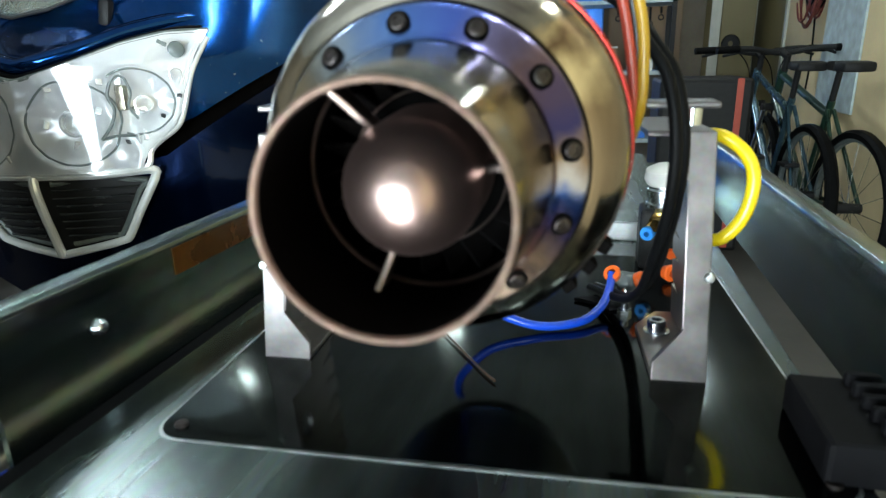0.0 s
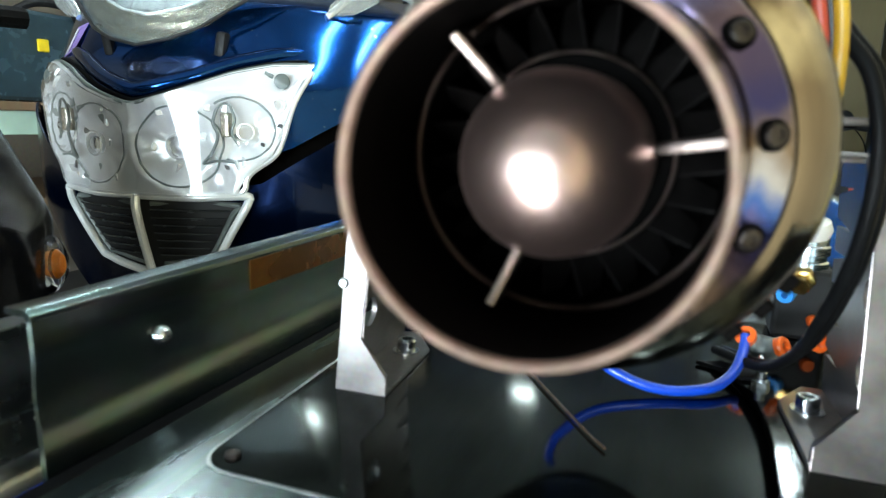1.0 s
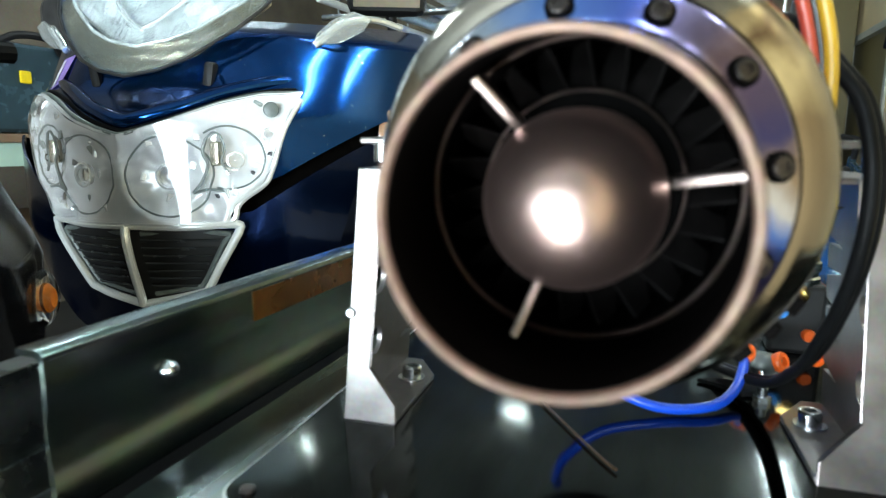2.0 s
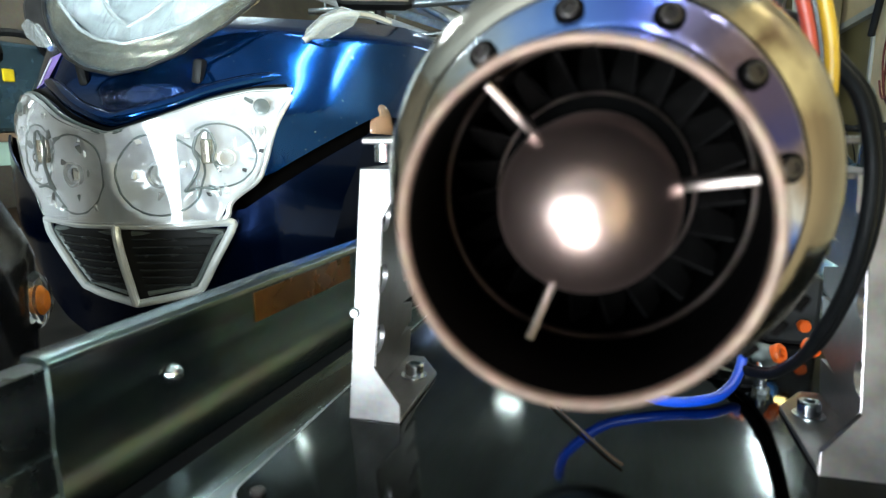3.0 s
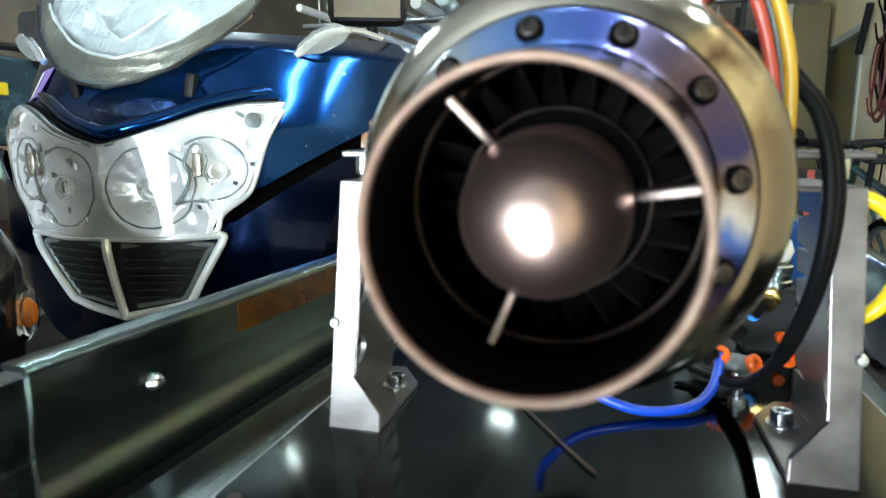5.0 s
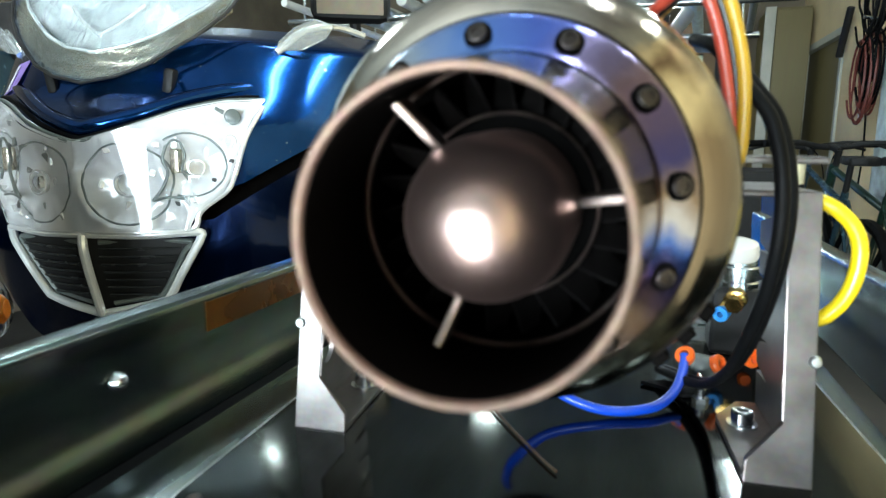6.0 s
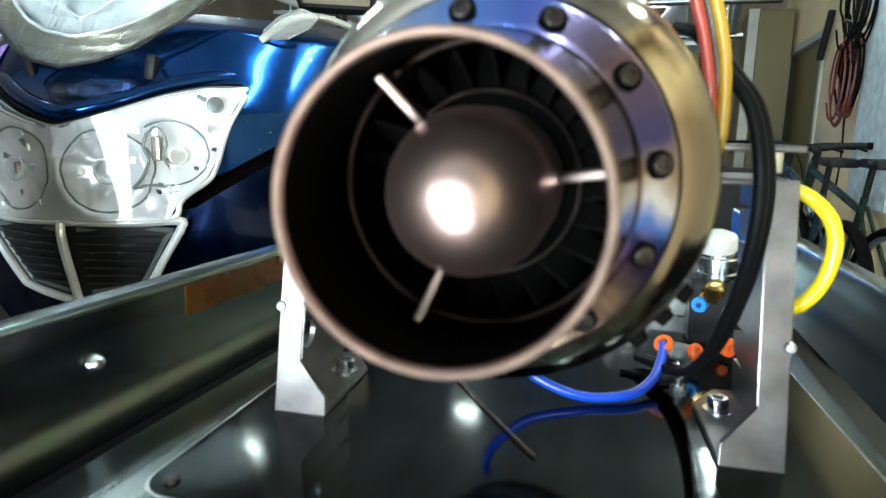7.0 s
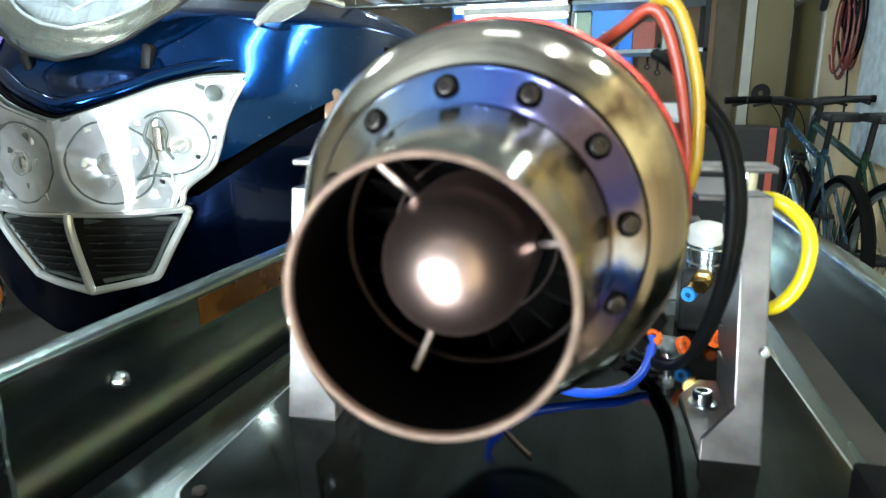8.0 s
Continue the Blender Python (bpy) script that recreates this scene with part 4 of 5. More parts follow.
for s in (-1, 1):
    bulb(s * 0.070, 0.076, 0.060)
    bulb(s * 0.158, 0.100, 0.040)
    bulb(s * 0.200, 0.140, 0.030)
    # dark notches round the outer edge of one inner bowl
    for a in (-64, -38, -12, 14, 40, 66) if s < 0 else ():
        u, z = 0.070 + 0.060 * math.cos(radians(a)), 0.076 + 0.060 * math.sin(radians(a))
        bm = boxed(-0.0030, 0.0030, -0.0015, 0.0015, -0.009, 0.009, 0.001)
        bmesh.ops.transform(bm, matrix=Matrix.Translation((s * u, nose(u, z) - 0.0195 + hollow(u, z), z)) @ Matrix.Rotation(radians(-s * a), 4, "Y"), verts=bm.verts)
        part("reflector_notch", bm, M_GREY, lamp, "dark notch")
    # thin edges of the inner and outer bowls
    for bu, bz, r, a0, a1 in ((0.070, 0.076, 0.060, 0, 360), (0.152, 0.104, 0.047, -110, 130)):
        pts = [(bu + r * math.cos(radians(a0 + (a1 - a0) * k / 28)), bz + r * math.sin(radians(a0 + (a1 - a0) * k / 28))) for k in range(29)]
        part("bowl_edge", hose(bmesh.new(), [(s * u, nose(u, z) - 0.0195 + hollow(u, z), z) for u, z in pts], 0.0019, 6, 2), M_GREY, lamp, "thin grey bowl edge")
    # bulb frame and shade wires behind the lens
    for pts, r in (([(0.128, 0.132), (0.123, 0.112), (0.129, 0.094), (0.121, 0.070), (0.108, 0.052)], 0.0036), ([(0.146, 0.138), (0.151, 0.118), (0.147, 0.098), (0.156, 0.080)], 0.0030), ([(0.128, 0.132), (0.137, 0.141), (0.146, 0.138)], 0.0026), ([(0.108, 0.052), (0.128, 0.057), (0.150, 0.055)], 0.0030)):
        part("bulb_shade", hose(bmesh.new(), [(s * u, nose(u, z) - 0.022, z) for u, z in pts], r * 0.7, 8, 6), M_GREY, lamp, "dark bent bulb frame")
    y = nose(0.137, 0.108)
    part("bulb_shade", boxed(s * 0.137 - 0.007, s * 0.137 + 0.007, y - 0.022, y - 0.008, 0.092, 0.128, 0.003), M_WARM, lamp, "tinted bulb shield")
    y = nose(0.208, 0.176)
    bm = lathe(bmesh.new(), [(0, 0.004), (0.007, 0.004), (0.011, 0.002), (0.012, 0), (0, 0)], 20, frame_on((s * 0.208, y - 0.024, 0.176), (s * 0.55, -1, 0)))
    part("position_lamp", bm, M_GREY, lamp, "small round grey position lamp")
random.seed(11)
# random bright and dark plates added as sparkle in the reflector
for k in range(40):
    u = random.uniform(0.01, 0.215)
    z = random.uniform(low(u) + 0.012, top(u) - 0.012)
    sg = random.choice((-1, 1))
    w, h = random.uniform(0.005, 0.014), random.uniform(0.006, 0.02)
    bm = boxed(-w / 2, w / 2, -0.002, 0.002, -h / 2, h / 2, 0.001)
    bmesh.ops.transform(bm, matrix=pose(sg * u, nose(u, z) - 0.019 + hollow(u, z), z, random.uniform(-35, 35), random.uniform(-25, 25), random.uniform(-40, 40) + sg * 20), verts=bm.verts)
    part("sparkle_facet", bm, (M_MIRR, M_CASE, M_MIRR, M_CHROME, M_GREY, M_MIRR)[k % 6], lamp)
# blue brow and dark joint over the headlight
us = [-0.226 + 0.452 * k / 20 for k in range(21)]
part("lamp_brow", hose(bmesh.new(), [(u, nose(u, top(u) + 0.019) + 0.005 + 0.018 * (u / 0.226) ** 4, top(u) + 0.019) for u in us], 0.0125, 12, 3), M_BLUE, moto, "raised blue brow over the headlight")
part("lamp_joint", hose(bmesh.new(), [(u, nose(u, top(u) + 0.005) - 0.002, top(u) + 0.005) for u in us], 0.0035, 8, 3), M_DULL, moto, "dark joint")
# chrome grille
grille = part("grille", patch(bmesh.new(), lambda u: -0.008, lambda u: along([(0, -0.122), (0.061, -0.112), (0.095, -0.098), (0.143, -0.02), (0.158, -0.008)], abs(u)), -0.151, 0.151, 0.002, 0.002, 40, 8), M_BLACK, moto, "black grille with chrome surround")
OUT = [(0.000, 0.001), (0.086, 0.0), (0.156, 0.003), (0.160, -0.006), (0.153, -0.022), (0.129, -0.062), (0.105, -0.101), (0.094, -0.108), (0.057, -0.117), (0.000, -0.129)]
for s in (-1, 1):
    pts = [(s * u, nose(u, z) - 0.010, z) for u, z in OUT]
    bm = bmesh.new()
    hose(bm, pts, 0.0066, 10, 6)
    part("chrome_surround", bm, M_BRIGHT, grille, "bright chrome surround")
    pts = [(s * u, nose(u, z) - 0.001, z) for u, z in ((0.016, -0.012), (0.138, -0.012), (0.133, -0.03), (0.095, -0.094), (0.081, -0.100), (0.018, -0.112))]
    part("inner_lip", hose(bmesh.new(), pts, 0.0045, 8, 5), M_GREY, grille)
    for k in range(7):
        z = -0.022 - 0.0125 * k
        u1 = 0.135 - max(0, (-0.02 - z)) * 0.62
        pts = [(s * (0.018 + (u1 - 0.018) * q / 5), nose(0.018 + (u1 - 0.018) * q / 5, z) - 0.005, z) for q in range(6)]
        part("grille_slat", hose(bmesh.new(), pts, 0.0024, 6, 2), M_SLAT, grille)
bm = hose(bmesh.new(), [(0.0, nose(0, z) - 0.013, z) for z in (0.0, -0.02, -0.06, -0.10, -0.129)], 0.0068, 10, 5)
part("chrome_bar", bm, M_BRIGHT, grille, "chrome centre bar")
# clear screen
SC = [(0, 0.222), (0.05, 0.232), (0.091, 0.250), (0.15, 0.296), (0.185, 0.335), (0.20, 0.37), (0.215, 0.45)]
def screen(u, z):
    return 0.012 + 0.9 * u * u + (z - 0.22) * 0.55
bm = bmesh.new()
rows = []
for k in range(41):
    u = -0.2 + 0.4 * k / 40
    zb = along(SC, abs(u))
    rows.append([bm.verts.new((u, screen(u, zb + (0.62 - zb) * j / 16), zb + (0.62 - zb) * j / 16)) for j in range(17)])
for a, b in zip(rows, rows[1:]):
    for j in range(16):
        bm.faces.new((a[j], b[j], b[j + 1], a[j + 1]))
bmesh.ops.solidify(bm, geom=bm.faces[:], thickness=0.004)
scr = part("screen", bm, M_SCREEN, moto, "clear curved wind screen")
scr.visible_shadow = False
pts = [(u, screen(u, along(SC, abs(u))) - 0.002, along(SC, abs(u))) for u in [-0.2 + 0.4 * k / 40 for k in range(41)]]
part("screen_edge", hose(bmesh.new(), pts, 0.0026, 8, 2), M_CASE, scr, "darker lower edge")
def film(name, z0, z1, back, w, fold, material, label):
    """A skin behind the screen from z0 to z1 over its lower edge, folded into facets."""
    bm, rows = bmesh.new(), []
    for k in range(33):
        u = -w + 2 * w * k / 32
        zb, zt = along(SC, abs(u)) + z0, (along(SC, abs(u)) + z1) if z1 < 0.1 else z1
        row = []
        for j in range(9):
            z = zb + (zt - zb) * j / 8
            row.append(bm.verts.new((u, screen(u, z) + back + fold * (abs((abs(u) * 22 + j * 0.55) % 2 - 1) - 0.5), z)))
        rows.append(row)
    for a, b in zip(rows, rows[1:]):
        for j in range(8):
            bm.faces.new((a[j], b[j], b[j + 1], a[j + 1]))
    bmesh.ops.solidify(bm, geom=bm.faces[:], thickness=0.002)
    return part(name, bm, material, scr, label, 12)


part("screen_bead", hose(bmesh.new(), [(u, screen(u, along(SC, abs(u)) + 0.047) + 0.004, along(SC, abs(u)) + 0.047) for u in [-0.175 + 0.35 * k / 28 for k in range(29)]], 0.003, 8, 2), M_CHROME, scr, "thin bright bead")
# band added behind the glass; its warm colour paints the cream-gold reflection
film("screen_reflection_band", 0.004, 0.047, 0.012, 0.185, 0.006, M_WARM, "warm silver band standing in for reflections along the screen's lower edge")
# pale facets added behind so the screen reads bright
film("screen_backing", 0.046, 0.52, 0.018, 0.17, 0.022, M_PEARL, "silvery backing with facets")
for s in (-1, 1):
    pts = [(s * 0.0, screen(0, 0.30) + 0.004, 0.297), (s * 0.03, screen(0.03, 0.315) + 0.004, 0.315), (s * 0.06, screen(0.06, 0.345) + 0.004, 0.345)]
    part("emblem_bar", hose(bmesh.new(), pts, 0.004, 6, 4), M_CHROME, scr)
    # air slots under the screen
    bm = boxed(-0.009, 0.009, -0.006, 0.02, -0.020, 0.020, 0.006)
    bmesh.ops.transform(bm, matrix=Matrix.Translation((s * 0.10, nose(0.1, 0.232) + 0.010, 0.230)) @ Matrix.Rotation(radians(s * 10), 4, "Y"), verts=bm.verts)
    part("air_slot", bm, M_BLACK, moto)
    # clear wing and its bracket
    bm = slab(bmesh.new(), [(0.0, 0.0), (0.04, 0.006), (0.075, 0.026), (0.088, 0.048), (0.06, 0.056), (0.028, 0.040), (0.006, 0.018)], lambda a, b, c: (s * (0.235 + a), 0.165 + a * 0.5 - b * 0.1 + c, 0.285 + b), 0.006, 0.002)
    part("clear_wing", bm, M_HAZE, moto, "clear plastic air deflector")
    part("wing_trim", hose(bmesh.new(), [(s * 0.235, 0.17, 0.285), (s * 0.275, 0.195, 0.322), (s * 0.315, 0.235, 0.335), (s * 0.35, 0.29, 0.33)], 0.006, 8), M_CHROME, moto)
    # mirrors
    mir = part("mirror", boxed(-0.085, 0.085, -0.025, 0.03, -0.048, 0.048, 0.022), M_BLACK if s > 0 else M_CASE, moto, "dark rounded mirror housing")
    mir.matrix_basis = pose(0.26 if s > 0 else -0.38, 0.52 if s > 0 else 0.365, 0.445 if s > 0 else 0.375, 0, 0, s * 14)
    if s > 0:
        # matte brown on the glass paints its reflection
        part("mirror_glass", boxed(-0.07, 0.07, -0.0275, -0.0255, -0.036, 0.036, 0.0005), M_SHADE, mir, "mirror glass with brown reflections put into its colour")
    bm = hose(bmesh.new(), [(0.26, 0.56, 0.28), (0.265, 0.555, 0.35), (0.26, 0.54, 0.42)] if s > 0 else [(-0.33, 0.42, 0.27), (-0.36, 0.40, 0.31), (-0.38, 0.385, 0.345)], 0.012, 10)
    part("mirror_stalk", bm, M_BLACK, moto)
    # turn signals in the flank
    u, z = 0.345, 0.14
    bm = lathe(bmesh.new(), [(0, 0.012), (0.016, 0.010), (0.026, 0.004), (0.028, 0), (0, 0)], 24, frame_on((s * u, nose(u, z) + 0.02, z), (s * 0.9, -0.5, 0)) @ Matrix.Diagonal((1, 1, 1.7, 1)))
    part("turn_signal", bm, M_AMBER, moto, "amber-spotted clear turn signal")
    # fork leg, wheel below
    bm = bmesh.new()
    rod(bm, (s * 0.10, 0.16, -0.10), (s * 0.10, 0.10, -0.55), 0.026)
    part("fork_leg", bm, M_CHROME, moto)
bm = slab(bmesh.new(), [(0, 0), (0.03, 0.012), (0.045, 0.058), (0.012, 0.052)], lambda a, b, c: (-0.225 + a * 1.3, nose(-0.225 + a * 1.3, 0.215 + b) - 0.004 + c, 0.212 + b), 0.0015)
st = part("sticker", bm, M_STICKER, moto, "small violet and white sticker")
bm = slab(bmesh.new(), [(0.006, 0.004), (0.012, 0.006), (0.022, 0.05), (0.016, 0.048)], lambda a, b, c: (-0.225 + a * 1.3, nose(-0.225 + a * 1.3, 0.215 + b) - 0.006 + c, 0.212 + b), 0.0015)
part("sticker_bar", bm, M_WHITE, st)
bm = bmesh.new()
lathe(bm, [(0.20, -0.05), (0.27, -0.055), (0.305, -0.04), (0.315, 0), (0.305, 0.04), (0.27, 0.055), (0.20, 0.05)], 56, frame_on((0, 0.13, FLOOR + 0.315), (1, 0, 0)), True)
wheel = part("front_wheel", bm, M_RUBBER, moto, "black front tyre")
part("rim", lathe(bmesh.new(), [(0.0, -0.03), (0.19, -0.04), (0.2, -0.05), (0.2, 0.05), (0.19, 0.04), (0.0, 0.03)], 40, frame_on((0, 0.13, FLOOR + 0.315), (1, 0, 0))), M_ZINC, wheel)
part("belly", boxed(-0.2, 0.2, 0.45, 1.7, FLOOR + 0.16, 0.05, 0.06), M_BLACK, moto)
part("seat", boxed(-0.18, 0.18, 0.9, 1.8, 0.05, 0.16, 0.05), M_RUBBER, moto)
bm = bmesh.new()
lathe(bm, [(0.18, -0.07), (0.27, -0.075), (0.305, -0.055), (0.315, 0), (0.305, 0.055), (0.27, 0.075), (0.18, 0.07)], 48, frame_on((0, 1.72, FLOOR + 0.315), (1, 0, 0)), True)
part("rear_wheel", bm, M_RUBBER, moto)

# ---- black scooter beside it ----
scoot = thing("black_scooter", pose(-0.600, 0.175, 0, 0, 0, 60), "glossy black scooter with a clear and amber indicator", "scooter")
bm = bmesh.new()
rows = []
for k in range(25):
    z = -0.42 + 0.62 * k / 24
    w = along([(-0.42, 0.13), (-0.2, 0.19), (0.0, 0.2), (0.12, 0.15), (0.2, 0.05)], z)
    row = []
    for i in range(21):
        a = math.pi * (i / 20 - 0.5)
        row.append(bm.verts.new((w * math.sin(a), 0.25 - 0.25 * math.cos(a) + max(0, z) * 0.5, z)))
    rows.append(row)
for a, b in zip(rows, rows[1:]):
    for i in range(20):
        bm.faces.new((a[i], a[i + 1], b[i + 1], b[i]))
bmesh.ops.solidify(bm, geom=bm.faces[:], thickness=0.004)
part("leg_shield", bm, M_GLOSS, scoot, "glossy black leg shield")
bm = lathe(bmesh.new(), [(0, 0.014), (0.016, 0.011), (0.025, 0.004), (0.027, 0), (0, 0)], 24, frame_on((0.186, 0.15, -0.05), (0.75, -0.66, 0)) @ Matrix.Diagonal((0.8, 1, 1.25, 1)))
ind = part("indicator", bm, M_LENS, scoot, "clear indicator with an amber bulb")
bm = lathe(bmesh.new(), [(0, 0.011), (0.007, 0.009), (0.010, 0.001), (0, 0.001)], 16, frame_on((0.187, 0.15, -0.05), (0.75, -0.66, 0)) @ Matrix.Diagonal((0.8, 1, 1.6, 1)))
part("bulb", bm, mat("amber_bulb", (0.9, 0.25, 0.02), 0.3, 0.0, 0.1), ind, "amber bulb")
part("seat", boxed(-0.13, 0.13, 0.65, 1.2, -0.14, -0.02, 0.04), M_RUBBER, scoot)
part("floorboard", boxed(-0.14, 0.14, 0.2, 1.2, -0.5, -0.42, 0.02), M_GLOSS, scoot)
bm = bmesh.new()
hose(bm, [(0.20, 0.34, 0.24), (0.1, 0.30, 0.235), (-0.1, 0.30, 0.235), (-0.30, 0.32, 0.24)], 0.014, 10)
rod(bm, (0, 0.3, 0.23), (0, 0.26, -0.1), 0.02)
part("handlebar", bm, M_RUBBER, scoot)
for yy in (0.1, 1.1):
    bm = lathe(bmesh.new(), [(0.10, -0.045), (0.19, -0.045), (0.215, -0.02), (0.215, 0.02), (0.19, 0.045), (0.10, 0.045)], 40, frame_on((0, yy, FLOOR + 0.215), (1, 0, 0)), True)
    part("wheel", bm, M_RUBBER, scoot)

# ---- workbench behind the motorcycles ----
bench = thing("workbench", pose(-2.9, 1.2, FLOOR), "workbench with brown top edge and pale green front board", "workbench")
part("worktop", boxed(-0.35, 0.55, -0.2, 2.6, 0.932, 0.965, 0.004), M_WOOD, bench)
part("front_board", boxed(0.50, 0.53, -0.18, 2.58, 0.84, 0.93, 0.003), M_GREEN, bench, "pale green board")
for y in (-0.1, 1.2, 2.4):
    part("leg", boxed(0.42, 0.49, y, y + 0.07, 0.0, 0.931, 0.003), M_WOOD, bench)
part("shelf", boxed(-0.3, 0.48, -0.15, 2.55, 0.55, 0.58, 0.002), M_WOOD, bench)
tool = thing("tool_case", pose(-2.62, 1.75, FLOOR + 0.965), "blue-grey tool case with a yellow latch on the bench", "case")
part("shell", boxed(-0.15, 0.18, -0.3, 0.4, 0.0, 0.36, 0.02), M_FRAME, tool)
part("latch", boxed(0.18, 0.19, 0.0, 0.05, 0.2, 0.25, 0.006), M_TYEL, tool, "yellow latch")
part("handle", hose(bmesh.new(), [(0.18, -0.1, 0.33), (0.22, -0.02, 0.38), (0.22, 0.12, 0.38), (0.18, 0.2, 0.33)], 0.015, 8), M_BLACK, tool)
drum = thing("machine_housing", pose(-2.5, 2.9, FLOOR + 0.965), "dark machine housing standing on the bench", "machine")
part("housing", boxed(-0.2, 0.25, -0.3, 0.3, 0.0, 0.5, 0.04), M_BLACK, drum)

# ---- far end: cabinet, blue locker, shelf with pipes ----
cab = thing("tall_cabinet", pose(0.96, 5.5, FLOOR), "tall tan cabinet with a pale edge strip and round lock", "cabinet")
part("carcass", boxed(0.0, 0.30, 0.03, 0.49, 0.0, 2.05, 0.004), M_DOOR, cab)
part("cabinet_door", boxed(0.05, 0.30, 0.0, 0.026, 0.05, 2.03, 0.004), M_DOOR, cab)
part("edge_strip", boxed(-0.03, 0.045, -0.008, 0.026, 0.0, 2.05, 0.003), M_TRIM, cab, "pale edge strip")
bm = lathe(bmesh.new(), [(0.02, 0), (0.062, 0), (0.07, 0.012), (0.062, 0.022), (0.02, 0.022)], 28, frame_on((0.13, -0.002, 1.05), (0, -1, 0)), True)
part("lock_ring", bm, M_BLACK, cab, "black ring lock")
board = thing("tool_board", pose(0.15, 5.969, 0.1), "brown wall board with hanging hooks and tools", "tool board")
part("board", boxed(0.0, 0.62, 0.0, 0.03, 0.0, 1.0, 0.003), M_WOOD, board)
for k in range(6):
    bm = bmesh.new()
    rod(bm, (0.08 + k * 0.09, 0, 0.62 - 0.05 * (k % 3)), (0.08 + k * 0.09, -0.02, 0.40 - 0.05 * (k % 2)), 0.010)
    lathe(bm, [(0.016, -0.005), (0.026, -0.005), (0.026, 0.005), (0.016, 0.005)], 16, frame_on((0.08 + k * 0.09, -0.02, 0.37 - 0.05 * (k % 2)), (0, -1, 0)), True)
    part("hanging_tool", bm, M_BLACK, board)
lock = thing("blue_locker", pose(-1.4, 5.3, FLOOR), "bright blue steel locker against the back wall", "locker")
part("carcass", boxed(0.0, 1.5, 0.02, 0.5, 0.0, 2.2, 0.005), M_CABBLUE, lock)
for k in range(3):
    part("locker_door", boxed(0.01 + k * 0.5, 0.49 + k * 0.5, 0.0, 0.018, 0.05, 2.15, 0.004), M_CABBLUE, lock)
rack = thing("ceiling_rack", pose(-1.9, 3.2, 0.82), "overhead rack loaded with pale pipes and boards", "rack")
for y in (0, 1.0):
    bm = bmesh.new()
    rod(bm, (0, y, 0), (2.6, y, 0), 0.02)
    part("rack_bar", bm, M_ZINC, rack)
    for x in (0.1, 2.5):
        bm = bmesh.new()
        rod(bm, (x, y, 0.0), (x, y, ROOF - 0.82), 0.008)
        part("rack_rod", bm, M_ZINC, rack)
random.seed(5)
for k in range(16):
    x = 0.15 + k * 0.15
    bm = bmesh.new()
    q = 0.02 + 0.012 * (k % 3)
    rod(bm, (x, -0.35 + random.uniform(-0.2, 0.2), 0.02 + q), (x + random.uniform(-0.25, 0.25), 1.35, 0.02 + q), q, 14)
    tagged(part("stored_pipe", bm, (M_WHITE, M_SHEET, M_TRIM, M_GREY)[k % 4], rack), "")
shelf = thing("shelf_unit", pose(0.2, 4.4, FLOOR), "dark steel shelf with boxes and jars of small parts", "shelf")
for z in (0.4, 0.85, 1.3, 1.62):
    part("board", boxed(-0.55, 0.35, 0.0, 0.35, z, z + 0.025, 0.002), M_SHEET, shelf)
for x in (-0.55, 0.32):
    for y in (0, 0.32):
        part("upright", boxed(x, x + 0.03, y, y + 0.03, 0.0, 1.9), M_BLACK, shelf)
for k in range(18):
    z = (0.425, 0.875, 1.325, 1.645)[k % 4]
    x = -0.50 + 0.19 * (k // 4)
    w, h = random.uniform(0.09, 0.16), random.uniform(0.1, 0.26)
    bx = thing("storage_box", pose(0.2 + x, 4.45, FLOOR + z), "small storage box standing on the steel shelf", "box", "boxes on the shelf")
    part("box_body", boxed(0, w, 0, 0.2, 0, h, 0.006), (M_CABBLUE, M_WHITE, M_GREEN, M_WOOD, M_TRED, M_BLACK)[k % 6], bx)
    part("box_lid", boxed(-0.003, w + 0.003, -0.003, 0.203, h, h + 0.012, 0.003), (M_WHITE, M_GREY, M_BLACK)[k % 3], bx)
trunk = thing("black_chest", pose(0.62, 3.2, FLOOR), "black chest with a red strap standing on the floor", "chest")
part("shell", boxed(-0.25, 0.18, 0, 0.5, 0, 0.86, 0.02), M_BLACK, trunk)
part("strap", boxed(0.10, 0.13, -0.004, -0.0005, 0.02, 0.86), M_TRED, trunk, "red strap")

# ---- on the cream wall ----
def coil(p, r, n, material, label, tall=1.6):
    pts = []
    for k in range(n):
        rr = r * random.uniform(0.72, 1.0)
        ox, oz = random.uniform(-0.02, 0.02), random.uniform(-0.05, 0.02)
        for i in range(12):
            t = 2 * math.pi * i / 12
            pts.append((-0.012 - 0.013 * (k + i / 12), ox + rr * math.cos(t), oz + tall * rr * math.sin(t)))
    bm = hose(bmesh.new(), pts, 0.0065, 6, 4)
    ob = part("cable_coil", bm, material)
    ob.matrix_world = Matrix.Translation(p)
    return tagged(ob, label, "cable coil")


hook = lambda p: tagged(part("wall_hook", rod(bmesh.new(), p, (p[0] - 0.12, p[1], p[2] + 0.02), 0.010), M_ZINC), "plain metal hook in the cream wall", "hook")
coil((X1, 4.07, 0.56), 0.15, 7, M_COIL, "dark red cable coiled on the cream wall")
coil((X1 - 0.01, 4.03, 0.62), 0.13, 5, M_RUBBER, "black cable coiled on the cream wall")
coil((X1, 3.98, 0.98), 0.17, 8, M_RUBBER, "thick black hose coiled high on the wall")
hook((X1, 4.0, 0.84))
hook((X1, 3.98, 1.24))
